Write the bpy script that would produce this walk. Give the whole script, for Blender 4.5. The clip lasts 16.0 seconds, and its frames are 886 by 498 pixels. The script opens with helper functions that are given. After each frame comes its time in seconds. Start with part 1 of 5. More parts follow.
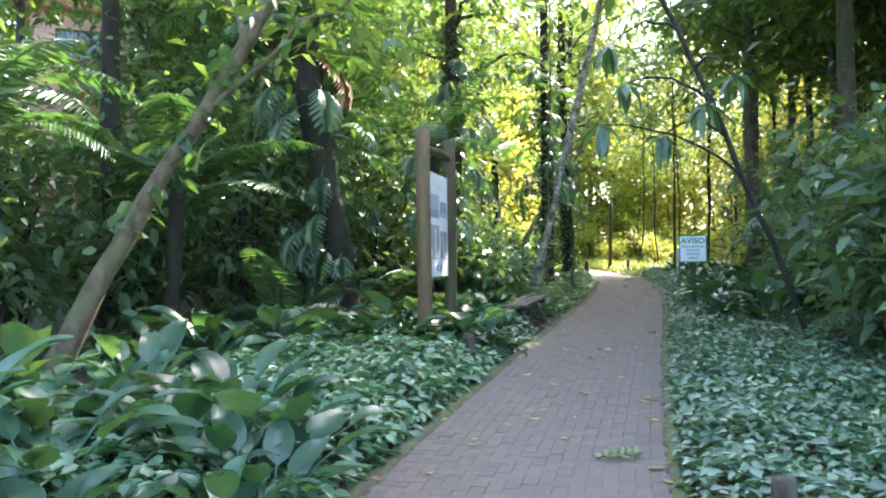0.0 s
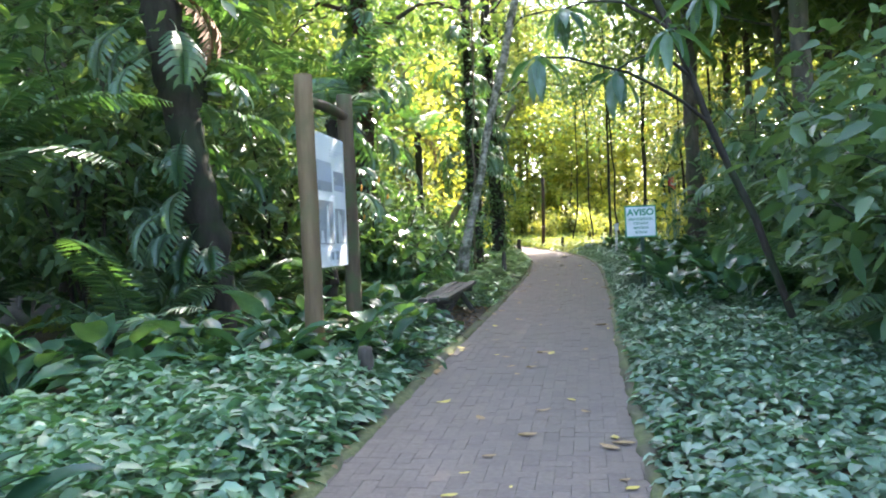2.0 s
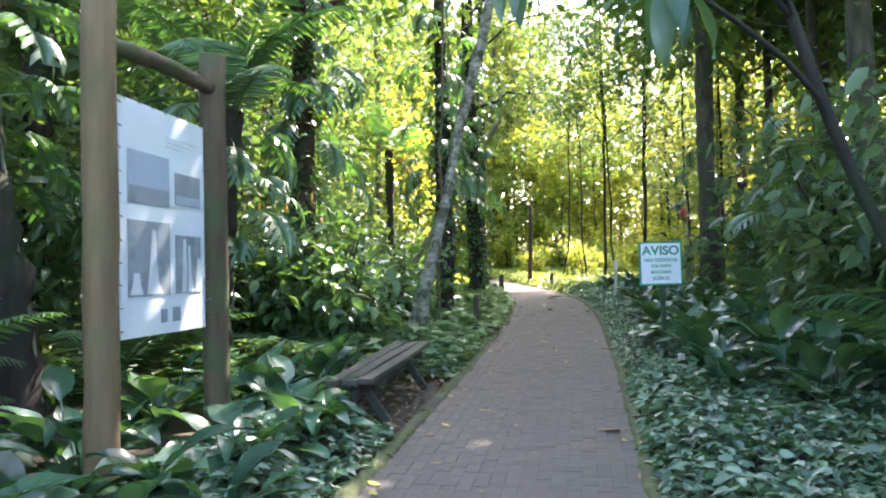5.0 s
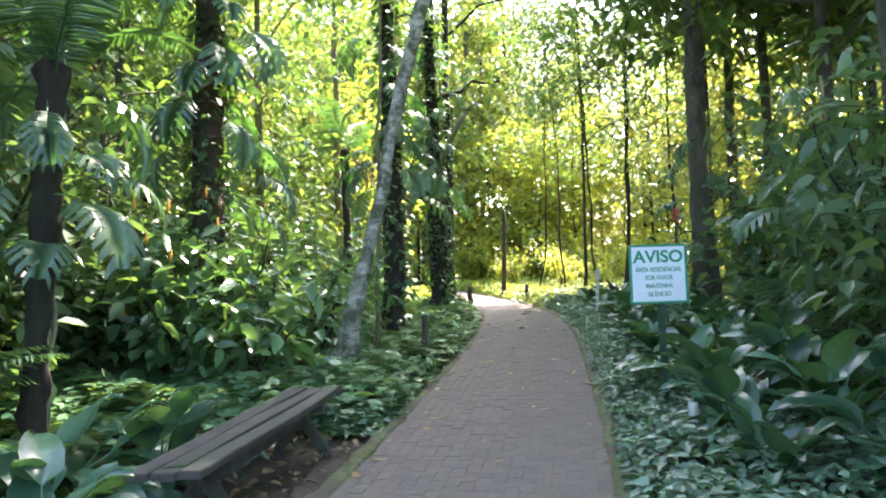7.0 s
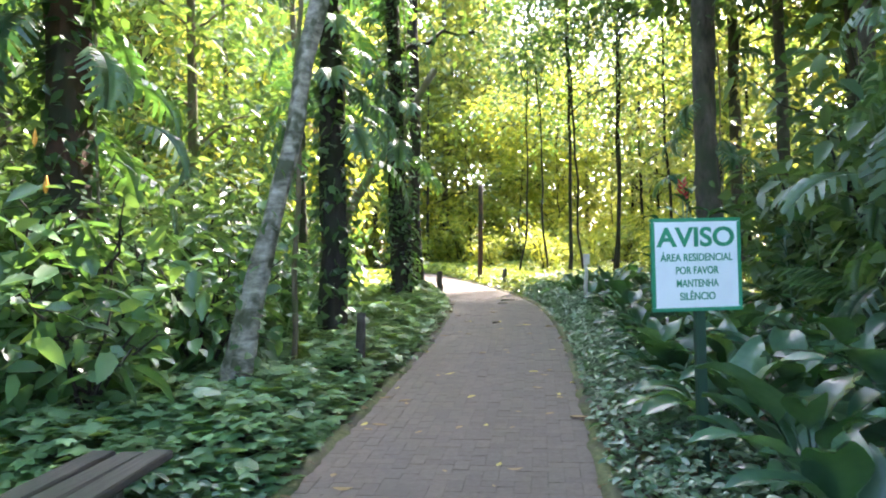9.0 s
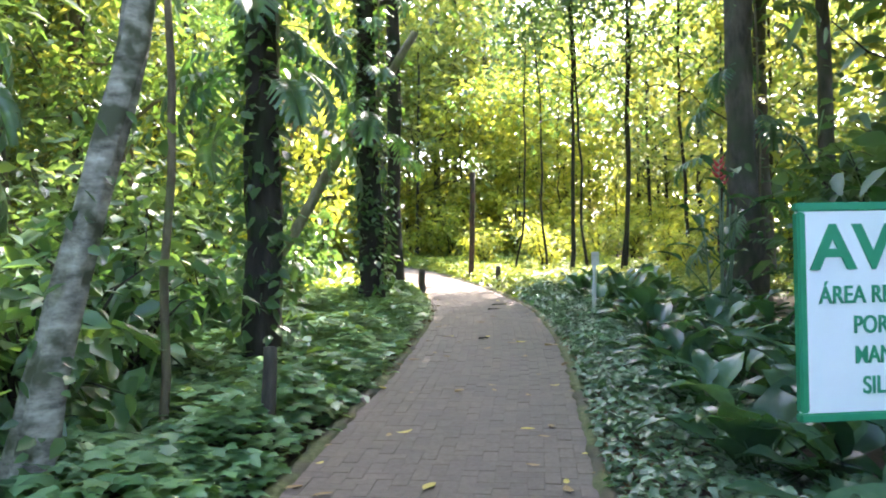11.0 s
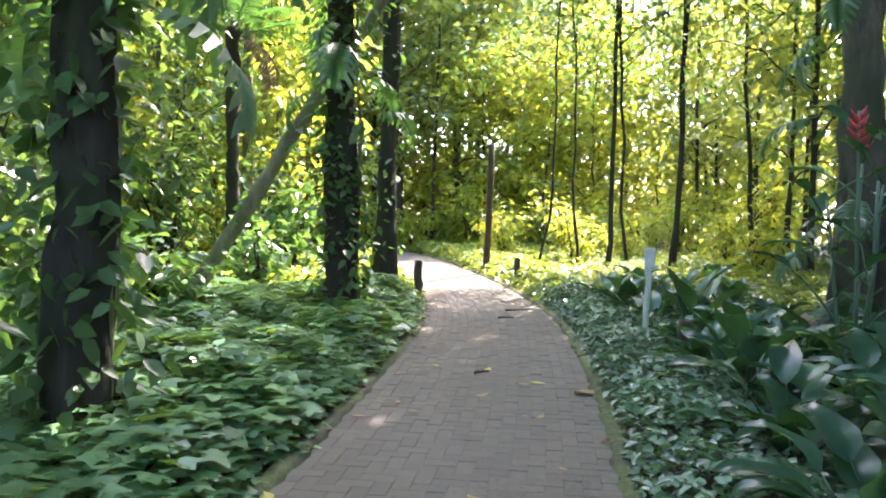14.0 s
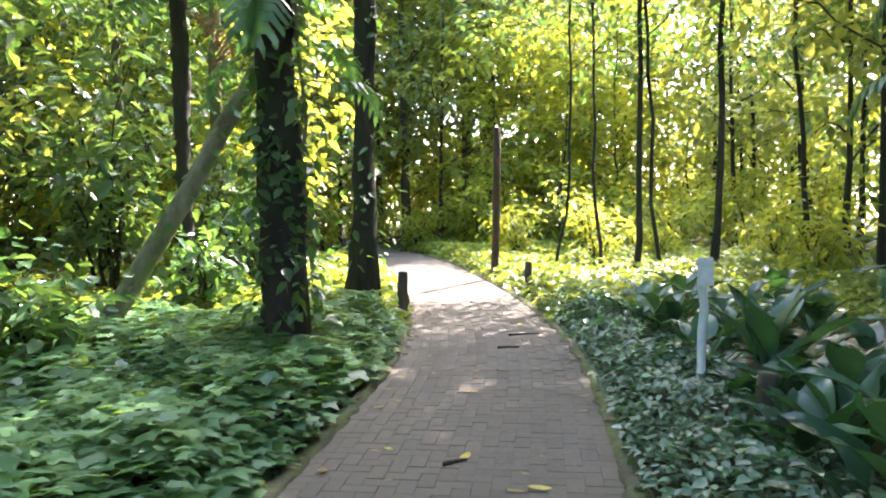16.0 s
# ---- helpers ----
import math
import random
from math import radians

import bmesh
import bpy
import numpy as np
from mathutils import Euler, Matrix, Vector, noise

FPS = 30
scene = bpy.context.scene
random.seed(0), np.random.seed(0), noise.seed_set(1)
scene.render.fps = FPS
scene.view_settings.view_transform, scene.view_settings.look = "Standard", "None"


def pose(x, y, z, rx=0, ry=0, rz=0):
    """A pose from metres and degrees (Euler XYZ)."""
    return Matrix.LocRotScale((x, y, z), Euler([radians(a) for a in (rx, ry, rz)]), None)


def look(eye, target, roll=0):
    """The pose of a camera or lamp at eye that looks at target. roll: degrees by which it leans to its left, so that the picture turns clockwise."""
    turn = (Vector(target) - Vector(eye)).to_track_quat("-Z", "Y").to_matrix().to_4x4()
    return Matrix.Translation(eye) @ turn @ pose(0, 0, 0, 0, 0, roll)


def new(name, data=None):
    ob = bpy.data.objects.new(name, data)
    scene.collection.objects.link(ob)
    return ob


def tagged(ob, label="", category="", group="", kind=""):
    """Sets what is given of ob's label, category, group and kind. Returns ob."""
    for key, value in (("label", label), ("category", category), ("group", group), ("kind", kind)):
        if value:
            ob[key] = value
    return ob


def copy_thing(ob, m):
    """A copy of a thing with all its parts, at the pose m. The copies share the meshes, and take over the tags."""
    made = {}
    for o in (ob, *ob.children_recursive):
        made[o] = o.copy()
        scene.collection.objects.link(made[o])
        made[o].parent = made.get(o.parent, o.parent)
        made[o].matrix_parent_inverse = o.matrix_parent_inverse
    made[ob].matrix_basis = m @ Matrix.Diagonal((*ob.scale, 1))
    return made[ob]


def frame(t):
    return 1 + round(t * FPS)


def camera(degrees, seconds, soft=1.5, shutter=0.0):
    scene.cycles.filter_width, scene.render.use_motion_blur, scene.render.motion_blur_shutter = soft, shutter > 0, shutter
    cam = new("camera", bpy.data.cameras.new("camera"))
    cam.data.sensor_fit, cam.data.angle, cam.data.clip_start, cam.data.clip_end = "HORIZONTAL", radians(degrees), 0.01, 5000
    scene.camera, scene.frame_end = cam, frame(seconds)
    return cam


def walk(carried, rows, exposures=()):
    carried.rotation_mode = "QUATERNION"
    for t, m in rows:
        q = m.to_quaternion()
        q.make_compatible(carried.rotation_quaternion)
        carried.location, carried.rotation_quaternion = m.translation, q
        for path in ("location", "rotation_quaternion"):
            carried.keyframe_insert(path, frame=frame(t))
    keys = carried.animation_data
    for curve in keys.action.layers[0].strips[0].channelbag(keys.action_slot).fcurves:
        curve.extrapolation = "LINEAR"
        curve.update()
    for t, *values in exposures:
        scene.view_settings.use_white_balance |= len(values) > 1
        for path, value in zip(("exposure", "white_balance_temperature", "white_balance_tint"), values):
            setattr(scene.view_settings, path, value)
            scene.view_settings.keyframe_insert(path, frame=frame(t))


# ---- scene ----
cam = camera(61.5, 16.0, soft=2.0)
METRES, EYE, TILT, LEAN, TURN = 19.5, 1.56, 0.0, 0.0, 0.0
ROWS = [
    (0.0, 0.0, 0.0, 0.0, 0.02, 1.38, 0.87),
    (0.5, 0.0029, 0.0322, 0.0014, -2.47, 0.21, 1.29),
    (1.0, 0.0113, 0.0626, 0.0016, -4.88, 0.26, 1.87),
    (1.5, 0.0155, 0.0942, 0.0029, -5.69, -0.01, 1.9),
    (2.0, 0.0226, 0.1227, 0.0023, -5.1, -0.28, 2.83),
    (2.5, 0.0273, 0.1536, 0.0046, -3.46, -0.52, 1.69),
    (3.0, 0.0347, 0.1832, 0.0045, -3.55, -0.61, 1.28),
    (3.5, 0.0419, 0.2138, 0.0065, -2.53, 0.06, 0.58),
    (4.0, 0.0477, 0.2444, 0.0095, -3.21, 0.88, 0.82),
    (4.5, 0.0581, 0.2734, 0.0107, -4.36, 1.65, 0.67),
    (5.0, 0.0676, 0.3037, 0.0122, -5.99, 1.81, 1.35),
    (7.5, 0.1172, 0.4605, 0.0143, -7.72, 2.7, 1.59),
    (8.0, 0.1237, 0.4947, 0.0151, -7.9, 1.72, 0.91),
    (8.5, 0.1351, 0.5237, 0.0164, -8.07, 1.72, 1.33),
    (9.0, 0.1472, 0.5541, 0.0172, -8.71, 1.06, 1.42),
    (9.5, 0.1592, 0.5848, 0.0176, -8.87, 0.29, 1.81),
    (10.0, 0.1694, 0.6171, 0.0198, -9.22, 0.36, 1.85),
    (12.5, 0.2031, 0.758, 0.0246, -7.81, 0.37, -0.07),
    (13.0, 0.2125, 0.7843, 0.0248, -7.95, 0.63, -0.46),
    (13.5, 0.2203, 0.8138, 0.0261, -7.53, -1.11, -1.06),
    (14.0, 0.23, 0.8419, 0.0266, -6.66, -0.9, -0.68),
    (14.5, 0.239, 0.8701, 0.0283, -5.26, -1.15, -1.0),
    (15.0, 0.2477, 0.9003, 0.0305, -5.21, -1.07, -0.21),
    (15.5, 0.2585, 0.9297, 0.0313, -5.79, -1.34, 0.37),
    (16.0, 0.267, 0.9599, 0.0338, -4.89, -1.37, 1.04),
]
walk(cam, [(t, pose(0, 0, EYE, TILT, LEAN, TURN) @ pose(METRES * x, METRES * y, METRES * z, 90 + pitch, roll, yaw)) for t, x, y, z, yaw, pitch, roll in ROWS],
     exposures=[(0.0, 3.72, 6350, 19), (2.0, 3.80, 6350, 19), (5.0, 3.80, 6350, 19), (8.0, 3.98, 6350, 19), (13.0, 4.0, 6350, 19), (16.0, 3.86, 6350, 19)])

# ---- sky and sun ----
SUN_AZ, SUN_EL = 38.0, 48.0      # degrees right of the walk's start direction, degrees up
world = bpy.data.worlds.new("sky")
scene.world = world
world.use_nodes = True
wn = world.node_tree.nodes
sky = wn.new("ShaderNodeTexSky")
sky.sky_type, sky.sun_disc = 'NISHITA', False
sky.sun_elevation, sky.sun_rotation = radians(SUN_EL), radians(SUN_AZ)
sky.air_density, sky.dust_density = 1.0, 2.0
wn["Background"].inputs["Strength"].default_value = 0.15
world.node_tree.links.new(sky.outputs[0], wn["Background"].inputs["Color"])
sun = new("sun", bpy.data.lights.new("sun", 'SUN'))
sun.data.energy, sun.data.angle, sun.data.color = 2.2, radians(0.5), (1.0, 0.93, 0.8)
_far = 50.0
sun.matrix_world = look((_far * math.sin(radians(SUN_AZ)), _far * math.cos(radians(SUN_AZ)), _far * math.tan(radians(SUN_EL))), (0, 0, 0))


# ---- materials ----
def node_mat(name):
    m = bpy.data.materials.new(name)
    m.use_nodes = True
    nt = m.node_tree
    return m, nt.nodes, nt.links, nt.nodes["Principled BSDF"]


def ramp(nodes, stops):
    r = nodes.new("ShaderNodeValToRGB")
    while len(r.color_ramp.elements) < len(stops):
        r.color_ramp.elements.new(0.5)
    for e, (p, c) in zip(r.color_ramp.elements, stops):
        e.position, e.color = p, (*c, 1)
    return r


def leaf_mat(name, dark, light, glow, rough=0.4, through_share=0.35, by_object=False, vein=0.0):
    """Leaf: glossy skin over thin green tissue that lets light through."""
    m, n, l, b = node_mat(name)
    rnd = n.new("ShaderNodeObjectInfo").outputs["Random"] if by_object else n.new("ShaderNodeNewGeometry").outputs["Random Per Island"]
    r = ramp(n, [(0.0, dark), (0.72, light), (1.0, [min(1, c * 1.35) for c in light])])
    l.new(rnd, r.inputs[0])
    tc = n.new("ShaderNodeTexCoord")
    nz = n.new("ShaderNodeTexNoise")
    nz.inputs["Scale"].default_value = 22.0 if by_object else 1.1
    nz.inputs["Detail"].default_value = 3.0
    l.new(tc.outputs["Object"], nz.inputs["Vector"])
    mx = n.new("ShaderNodeMix")
    mx.data_type, mx.blend_type = 'RGBA', 'MULTIPLY'
    mx.inputs[0].default_value = 0.55
    rr = ramp(n, [(0.3, (0.55, 0.6, 0.6)), (0.7, (1.2, 1.15, 1.0))])
    l.new(nz.outputs["Fac"], rr.inputs[0])
    l.new(r.outputs[0], mx.inputs[6])
    l.new(rr.outputs[0], mx.inputs[7])
    l.new(mx.outputs[2], b.inputs["Base Color"])
    b.inputs["Roughness"].default_value = rough
    b.inputs["Specular IOR Level"].default_value = 0.6
    tr = n.new("ShaderNodeBsdfTranslucent")
    gm = n.new("ShaderNodeMix")
    gm.data_type, gm.blend_type = 'RGBA', 'MULTIPLY'
    gm.inputs[0].default_value = 1.0
    gm.inputs[6].default_value = (*glow, 1)
    g2 = ramp(n, [(0.0, (0.55, 0.7, 0.7)), (1.0, (1.25, 1.1, 1.0))])
    l.new(rnd, g2.inputs[0])
    l.new(g2.outputs[0], gm.inputs[7])
    l.new(gm.outputs[2], tr.inputs["Color"])
    ms = n.new("ShaderNodeMixShader")
    ms.inputs[0].default_value = through_share
    l.new(b.outputs[0], ms.inputs[1])
    l.new(tr.outputs[0], ms.inputs[2])
    l.new(ms.outputs[0], n["Material Output"].inputs["Surface"])
    return m


def rough_mat(name, c1, c2, c3=None, scale=6.0, stretch=(1, 1, 1), rough=0.85, bump=0.4, patch=1.2, by_island=False, by_object=False):
    """Bark, soil, wood, stone: two scales of mottling and a bump."""
    m, n, l, b = node_mat(name)
    tc = n.new("ShaderNodeTexCoord")
    mp = n.new("ShaderNodeMapping")
    mp.inputs["Scale"].default_value = stretch
    l.new(tc.outputs["Object"], mp.inputs["Vector"])
    fine = n.new("ShaderNodeTexNoise")
    fine.inputs["Scale"].default_value, fine.inputs["Detail"].default_value, fine.inputs["Roughness"].default_value = scale, 6, 0.65
    big = n.new("ShaderNodeTexNoise")
    big.inputs["Scale"].default_value, big.inputs["Detail"].default_value = patch, 3
    l.new(mp.outputs[0], fine.inputs["Vector"])
    l.new(tc.outputs["Object"], big.inputs["Vector"])
    r = ramp(n, [(0.3, c1), (0.7, c2)])
    l.new(fine.outputs["Fac"], r.inputs[0])
    mx = n.new("ShaderNodeMix")
    mx.data_type = 'RGBA'
    pr = ramp(n, [(0.48, (0, 0, 0)), (0.62, (1, 1, 1))])
    l.new(big.outputs["Fac"], pr.inputs[0])
    l.new(pr.outputs[0], mx.inputs[0])
    l.new(r.outputs[0], mx.inputs[6])
    mx.inputs[7].default_value = (*(c3 or [(a + d) / 2 for a, d in zip(c1, c2)]), 1)
    out = mx.outputs[2]
    if by_island or by_object:
        rnd = n.new("ShaderNodeObjectInfo").outputs["Random"] if by_object else n.new("ShaderNodeNewGeometry").outputs["Random Per Island"]
        vr = ramp(n, [(0.0, (0.9, 0.895, 0.89)), (0.5, (1, 1, 1)), (1.0, (1.08, 1.065, 1.05))])
        l.new(rnd, vr.inputs[0])
        m2 = n.new("ShaderNodeMix")
        m2.data_type, m2.blend_type = 'RGBA', 'MULTIPLY'
        m2.inputs[0].default_value = 1.0
        l.new(out, m2.inputs[6])
        l.new(vr.outputs[0], m2.inputs[7])
        out = m2.outputs[2]
    l.new(out, b.inputs["Base Color"])
    b.inputs["Roughness"].default_value = rough
    bp = n.new("ShaderNodeBump")
    bp.inputs["Strength"].default_value, bp.inputs["Distance"].default_value = bump, 0.02
    l.new(fine.outputs["Fac"], bp.inputs["Height"])
    l.new(bp.outputs[0], b.inputs["Normal"])
    return m


M_COVER = leaf_mat("cover_leaf_pale", (0.075, 0.15, 0.09), (0.175, 0.29, 0.195), (0.16, 0.42, 0.06), 0.38, 0.25)
# blue-grey in M_COVER_DARK, M_BIG, M_SPLIT, M_SHRUB stands in for skylight on shaded leaves
M_COVER_DARK = leaf_mat("cover_leaf_dark", (0.06, 0.115, 0.08), (0.185, 0.27, 0.20), (0.12, 0.35, 0.05), 0.35, 0.25)
M_COVER_ROUND = leaf_mat("cover_leaf_round", (0.055, 0.145, 0.08), (0.175, 0.32, 0.185), (0.33, 0.50, 0.06), 0.32, 0.36)
# sunlight is put into this colour: yellower than M_COVER_ROUND, for the lit beds
M_COVER_SUN = leaf_mat("cover_leaf_sun_tint", (0.06, 0.125, 0.035), (0.15, 0.245, 0.075), (0.48, 0.55, 0.05), 0.45, 0.42)
M_BIG = leaf_mat("big_leaf_glossy", (0.022, 0.062, 0.04), (0.07, 0.145, 0.09), (0.16, 0.36, 0.06), 0.27, 0.2, by_object=True)
M_SPLIT = leaf_mat("split_leaf", (0.04, 0.09, 0.055), (0.11, 0.18, 0.12), (0.16, 0.36, 0.05), 0.35, 0.3, by_object=True)
M_FROND = leaf_mat("palm_leaf", (0.03, 0.08, 0.045), (0.085, 0.16, 0.085), (0.15, 0.33, 0.05), 0.35, 0.3)
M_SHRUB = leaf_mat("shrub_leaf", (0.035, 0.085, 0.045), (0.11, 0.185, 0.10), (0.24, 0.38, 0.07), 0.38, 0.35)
# M_BRIGHT and M_MID: sunlight put into leaf colour, lit counterparts of M_SHRUB and M_CROWN
M_BRIGHT = leaf_mat("sunlit_leaf", (0.09, 0.16, 0.035), (0.21, 0.31, 0.07), (0.67, 0.68, 0.07), 0.42, 0.54)
M_MID = leaf_mat("half_sunlit_leaf", (0.06, 0.11, 0.045), (0.15, 0.22, 0.08), (0.55, 0.57, 0.09), 0.45, 0.47)
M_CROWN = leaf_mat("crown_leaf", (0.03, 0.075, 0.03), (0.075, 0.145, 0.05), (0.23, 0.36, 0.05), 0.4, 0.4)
M_IVY = leaf_mat("climber_leaf", (0.035, 0.09, 0.045), (0.115, 0.215, 0.10), (0.24, 0.43, 0.07), 0.3, 0.32)
M_IVY_DARK = leaf_mat("trunk_creeper_leaf", (0.025, 0.06, 0.03), (0.075, 0.14, 0.065), (0.2, 0.38, 0.05), 0.35, 0.3)
M_ORANGE = rough_mat("orange_flower", (0.7, 0.28, 0.03), (0.85, 0.42, 0.06), None, 14, rough=0.6, bump=0.1)
M_BRACT = rough_mat("red_bract", (0.35, 0.02, 0.03), (0.55, 0.05, 0.05), None, 14, rough=0.5, bump=0.1)
M_DRYLEAF = rough_mat("dry_leaf", (0.22, 0.13, 0.05), (0.42, 0.30, 0.14), (0.3, 0.2, 0.09), 30, rough=0.7, by_object=True)
M_YELLEAF = rough_mat("yellow_leaf", (0.5, 0.38, 0.06), (0.65, 0.55, 0.15), None, 30, rough=0.6, by_object=True)
M_DRYFROND = rough_mat("dry_frond", (0.2, 0.12, 0.06), (0.38, 0.25, 0.14), (0.25, 0.14, 0.08), 20, rough=0.8, by_island=True)
M_LITTER = rough_mat("litter_leaf", (0.10, 0.06, 0.03), (0.30, 0.2, 0.1), (0.18, 0.11, 0.05), 20, rough=0.8, by_island=True)
M_SOIL = rough_mat("soil", (0.03, 0.024, 0.016), (0.10, 0.075, 0.05), (0.05, 0.06, 0.025), 9, rough=0.95, bump=0.8, patch=0.7)
M_BARK = rough_mat("bark_dark", (0.010, 0.008, 0.006), (0.045, 0.035, 0.025), (0.022, 0.03, 0.013), 9, (1, 1, 0.22), 0.9, 1.0, 2.2)
# lighter than M_BARK: haze over the farther trunks, put into the colour
M_BARK_HAZY = rough_mat("bark_hazy_grey", (0.03, 0.026, 0.021), (0.13, 0.113, 0.09), (0.06, 0.07, 0.04), 8, (1, 1, 0.35), 0.9, 0.8, 2.0)
M_BARK_RED = rough_mat("bark_reddish", (0.025, 0.013, 0.009), (0.12, 0.06, 0.04), (0.03, 0.035, 0.018), 8, (1, 1, 0.3), 0.9, 0.9, 1.7)
M_BARK_PALE = rough_mat("bark_pale", (0.05, 0.045, 0.03), (0.46, 0.42, 0.34), (0.07, 0.075, 0.04), 7, (1, 1, 2.4), 0.85, 0.6, 6.5)
M_BARK_BROWN = rough_mat("bark_brown", (0.05, 0.038, 0.024), (0.20, 0.155, 0.09), (0.11, 0.125, 0.05), 8, (1, 1, 0.5), 0.9, 0.9, 2.6)
M_BARK_MOSS = rough_mat("bark_mossy", (0.10, 0.085, 0.055), (0.26, 0.23, 0.16), (0.14, 0.17, 0.06), 9, (1, 1, 0.4), 0.9, 0.6, 3.0)
M_POST = rough_mat("post_wood", (0.10, 0.062, 0.03), (0.21, 0.14, 0.07), (0.13, 0.10, 0.045), 9, (1, 1, 0.08), 0.8, 0.35, 2.2)
M_POST_DARK = rough_mat("post_wood_dark", (0.045, 0.03, 0.016), (0.12, 0.083, 0.045), (0.06, 0.07, 0.025), 9, (1, 1, 0.1), 0.85, 0.45, 3.0)
M_PLANK = rough_mat("bench_plank", (0.035, 0.03, 0.025), (0.095, 0.083, 0.07), (0.055, 0.058, 0.042), 8, (6, 0.5, 6), 0.7, 0.4, 2.5)
M_BEAM = rough_mat("bench_beam", (0.03, 0.026, 0.022), (0.08, 0.07, 0.06), (0.05, 0.06, 0.04), 10, rough=0.85, bump=0.5)
M_STUMP = rough_mat("stump_wood", (0.03, 0.024, 0.018), (0.11, 0.09, 0.07), (0.05, 0.06, 0.035), 10, (1, 1, 0.2), 0.9, 0.7)
M_WHITE_STAKE = rough_mat("white_stake", (0.5, 0.5, 0.47), (0.75, 0.75, 0.72), (0.45, 0.47, 0.4), 12, rough=0.7, bump=0.2)
M_BRICK = rough_mat("paver", (0.125, 0.100, 0.081), (0.182, 0.147, 0.121), (0.145, 0.119, 0.096), 28, rough=0.85, bump=0.25, patch=0.6, by_island=True)
M_BRICK_ONE = rough_mat("paver_single", (0.125, 0.100, 0.081), (0.182, 0.147, 0.121), (0.145, 0.119, 0.096), 28, rough=0.85, bump=0.25, patch=0.6, by_object=True)
M_JOINT = rough_mat("joint_sand", (0.105, 0.088, 0.07), (0.165, 0.137, 0.112), (0.095, 0.09, 0.062), 25, rough=0.95, bump=0.4)
M_MOSS = rough_mat("moss_edge", (0.05, 0.065, 0.022), (0.16, 0.17, 0.07), (0.085, 0.075, 0.05), 16, rough=0.95, bump=0.7, patch=2.0)
M_PANEL = rough_mat("panel_white", (0.66, 0.70, 0.72), (0.74, 0.78, 0.80), (0.70, 0.75, 0.74), 3, rough=0.35, bump=0.02)
M_PICTURE = rough_mat("picture_grey", (0.16, 0.19, 0.2), (0.34, 0.38, 0.41), (0.26, 0.29, 0.31), 7, rough=0.4, bump=0.0)
M_PICTURE_SKY = rough_mat("picture_blue", (0.30, 0.36, 0.42), (0.45, 0.51, 0.58), None, 5, rough=0.4, bump=0.0)
M_PICTURE_PALE = rough_mat("picture_pale", (0.55, 0.6, 0.62), (0.7, 0.74, 0.75), None, 8, rough=0.4, bump=0.0)
M_CORD = rough_mat("cord_dark", (0.03, 0.03, 0.025), (0.08, 0.08, 0.06), None, 30, rough=0.9)
M_SIGN = rough_mat("sign_white", (0.72, 0.74, 0.75), (0.8, 0.82, 0.82), (0.7, 0.73, 0.72), 4, rough=0.4, bump=0.02)
M_SIGN_GREEN = rough_mat("sign_green", (0.015, 0.21, 0.10), (0.025, 0.28, 0.14), (0.02, 0.24, 0.115), 5, rough=0.45, bump=0.02)
M_SIGN_POST = rough_mat("sign_post_paint", (0.01, 0.04, 0.022), (0.02, 0.065, 0.035), (0.03, 0.045, 0.025), 9, rough=0.6, bump=0.1)


# ---- mesh tools ----
def gz(x, y):
    """Height of the rising ground."""
    return 0.0375 * np.clip(y, -30, 75)


_PY = np.array([-14, -6, 0, 5, 8, 11, 14.4, 18.3, 21.5, 25.4, 27.5, 30.4, 33, 37, 40, 46, 60], float)
_PX = np.array([-2.6, -1.6, -0.62, 0.52, 1.38, 2.26, 3.3, 4.43, 5.32, 6.18, 6.43, 6.52, 6.42, 6.2, 5.75, 4.4, 0.5], float)
_FY = np.linspace(-14, 60, 741)
_FX = np.interp(_FY, _PY, _PX)
_FX = np.convolve(np.pad(_FX, 12, mode="edge"), np.ones(25) / 25, "valid")


def path_x(y):
    return np.interp(y, _FY, _FX)


def path_half(y):
    return np.interp(y, [0, 22, 28], [0.95, 0.93, 0.85])


def fast_mesh(name, verts, faces, mat, parent=None, label="", smooth=True):
    """One mesh object from arrays; faces all have one number of corners, or are a list of such arrays."""
    verts = np.asarray(verts, dtype=np.float32)
    groups = faces if isinstance(faces, list) else [faces]
    groups = [np.asarray(f, dtype=np.int32) for f in groups if len(f)]
    me = bpy.data.meshes.new(name)
    me.vertices.add(len(verts))
    me.vertices.foreach_set("co", verts.ravel())
    loops = np.concatenate([f.ravel() for f in groups])
    totals = np.concatenate([np.full(len(f), f.shape[1], dtype=np.int32) for f in groups])
    me.loops.add(len(loops))
    me.loops.foreach_set("vertex_index", loops)
    me.polygons.add(len(totals))
    starts = np.concatenate([[0], np.cumsum(totals)[:-1]]).astype(np.int32)
    me.polygons.foreach_set("loop_start", starts)
    me.polygons.foreach_set("use_smooth", np.full(len(totals), smooth))
    me.update(calc_edges=True)
    me.materials.append(mat)
    ob = new(name, me)
    if parent:
        ob.parent = parent
    if label:
        ob["label"] = label
    return ob


def part(name, bm, material, parent, label=""):
    me = bpy.data.meshes.new(name)
    bm.to_mesh(me)
    bm.free()
    me.materials.append(material)
    ob = new(name, me)
    if parent:
        ob.parent = parent
    if label:
        ob["label"] = label
    return ob


def thing(name, m, label, category, group="", kind=""):
    ob = new(name)
    ob.empty_display_size = 0.1
    ob.matrix_world = m
    return tagged(ob, label, category, group, kind)


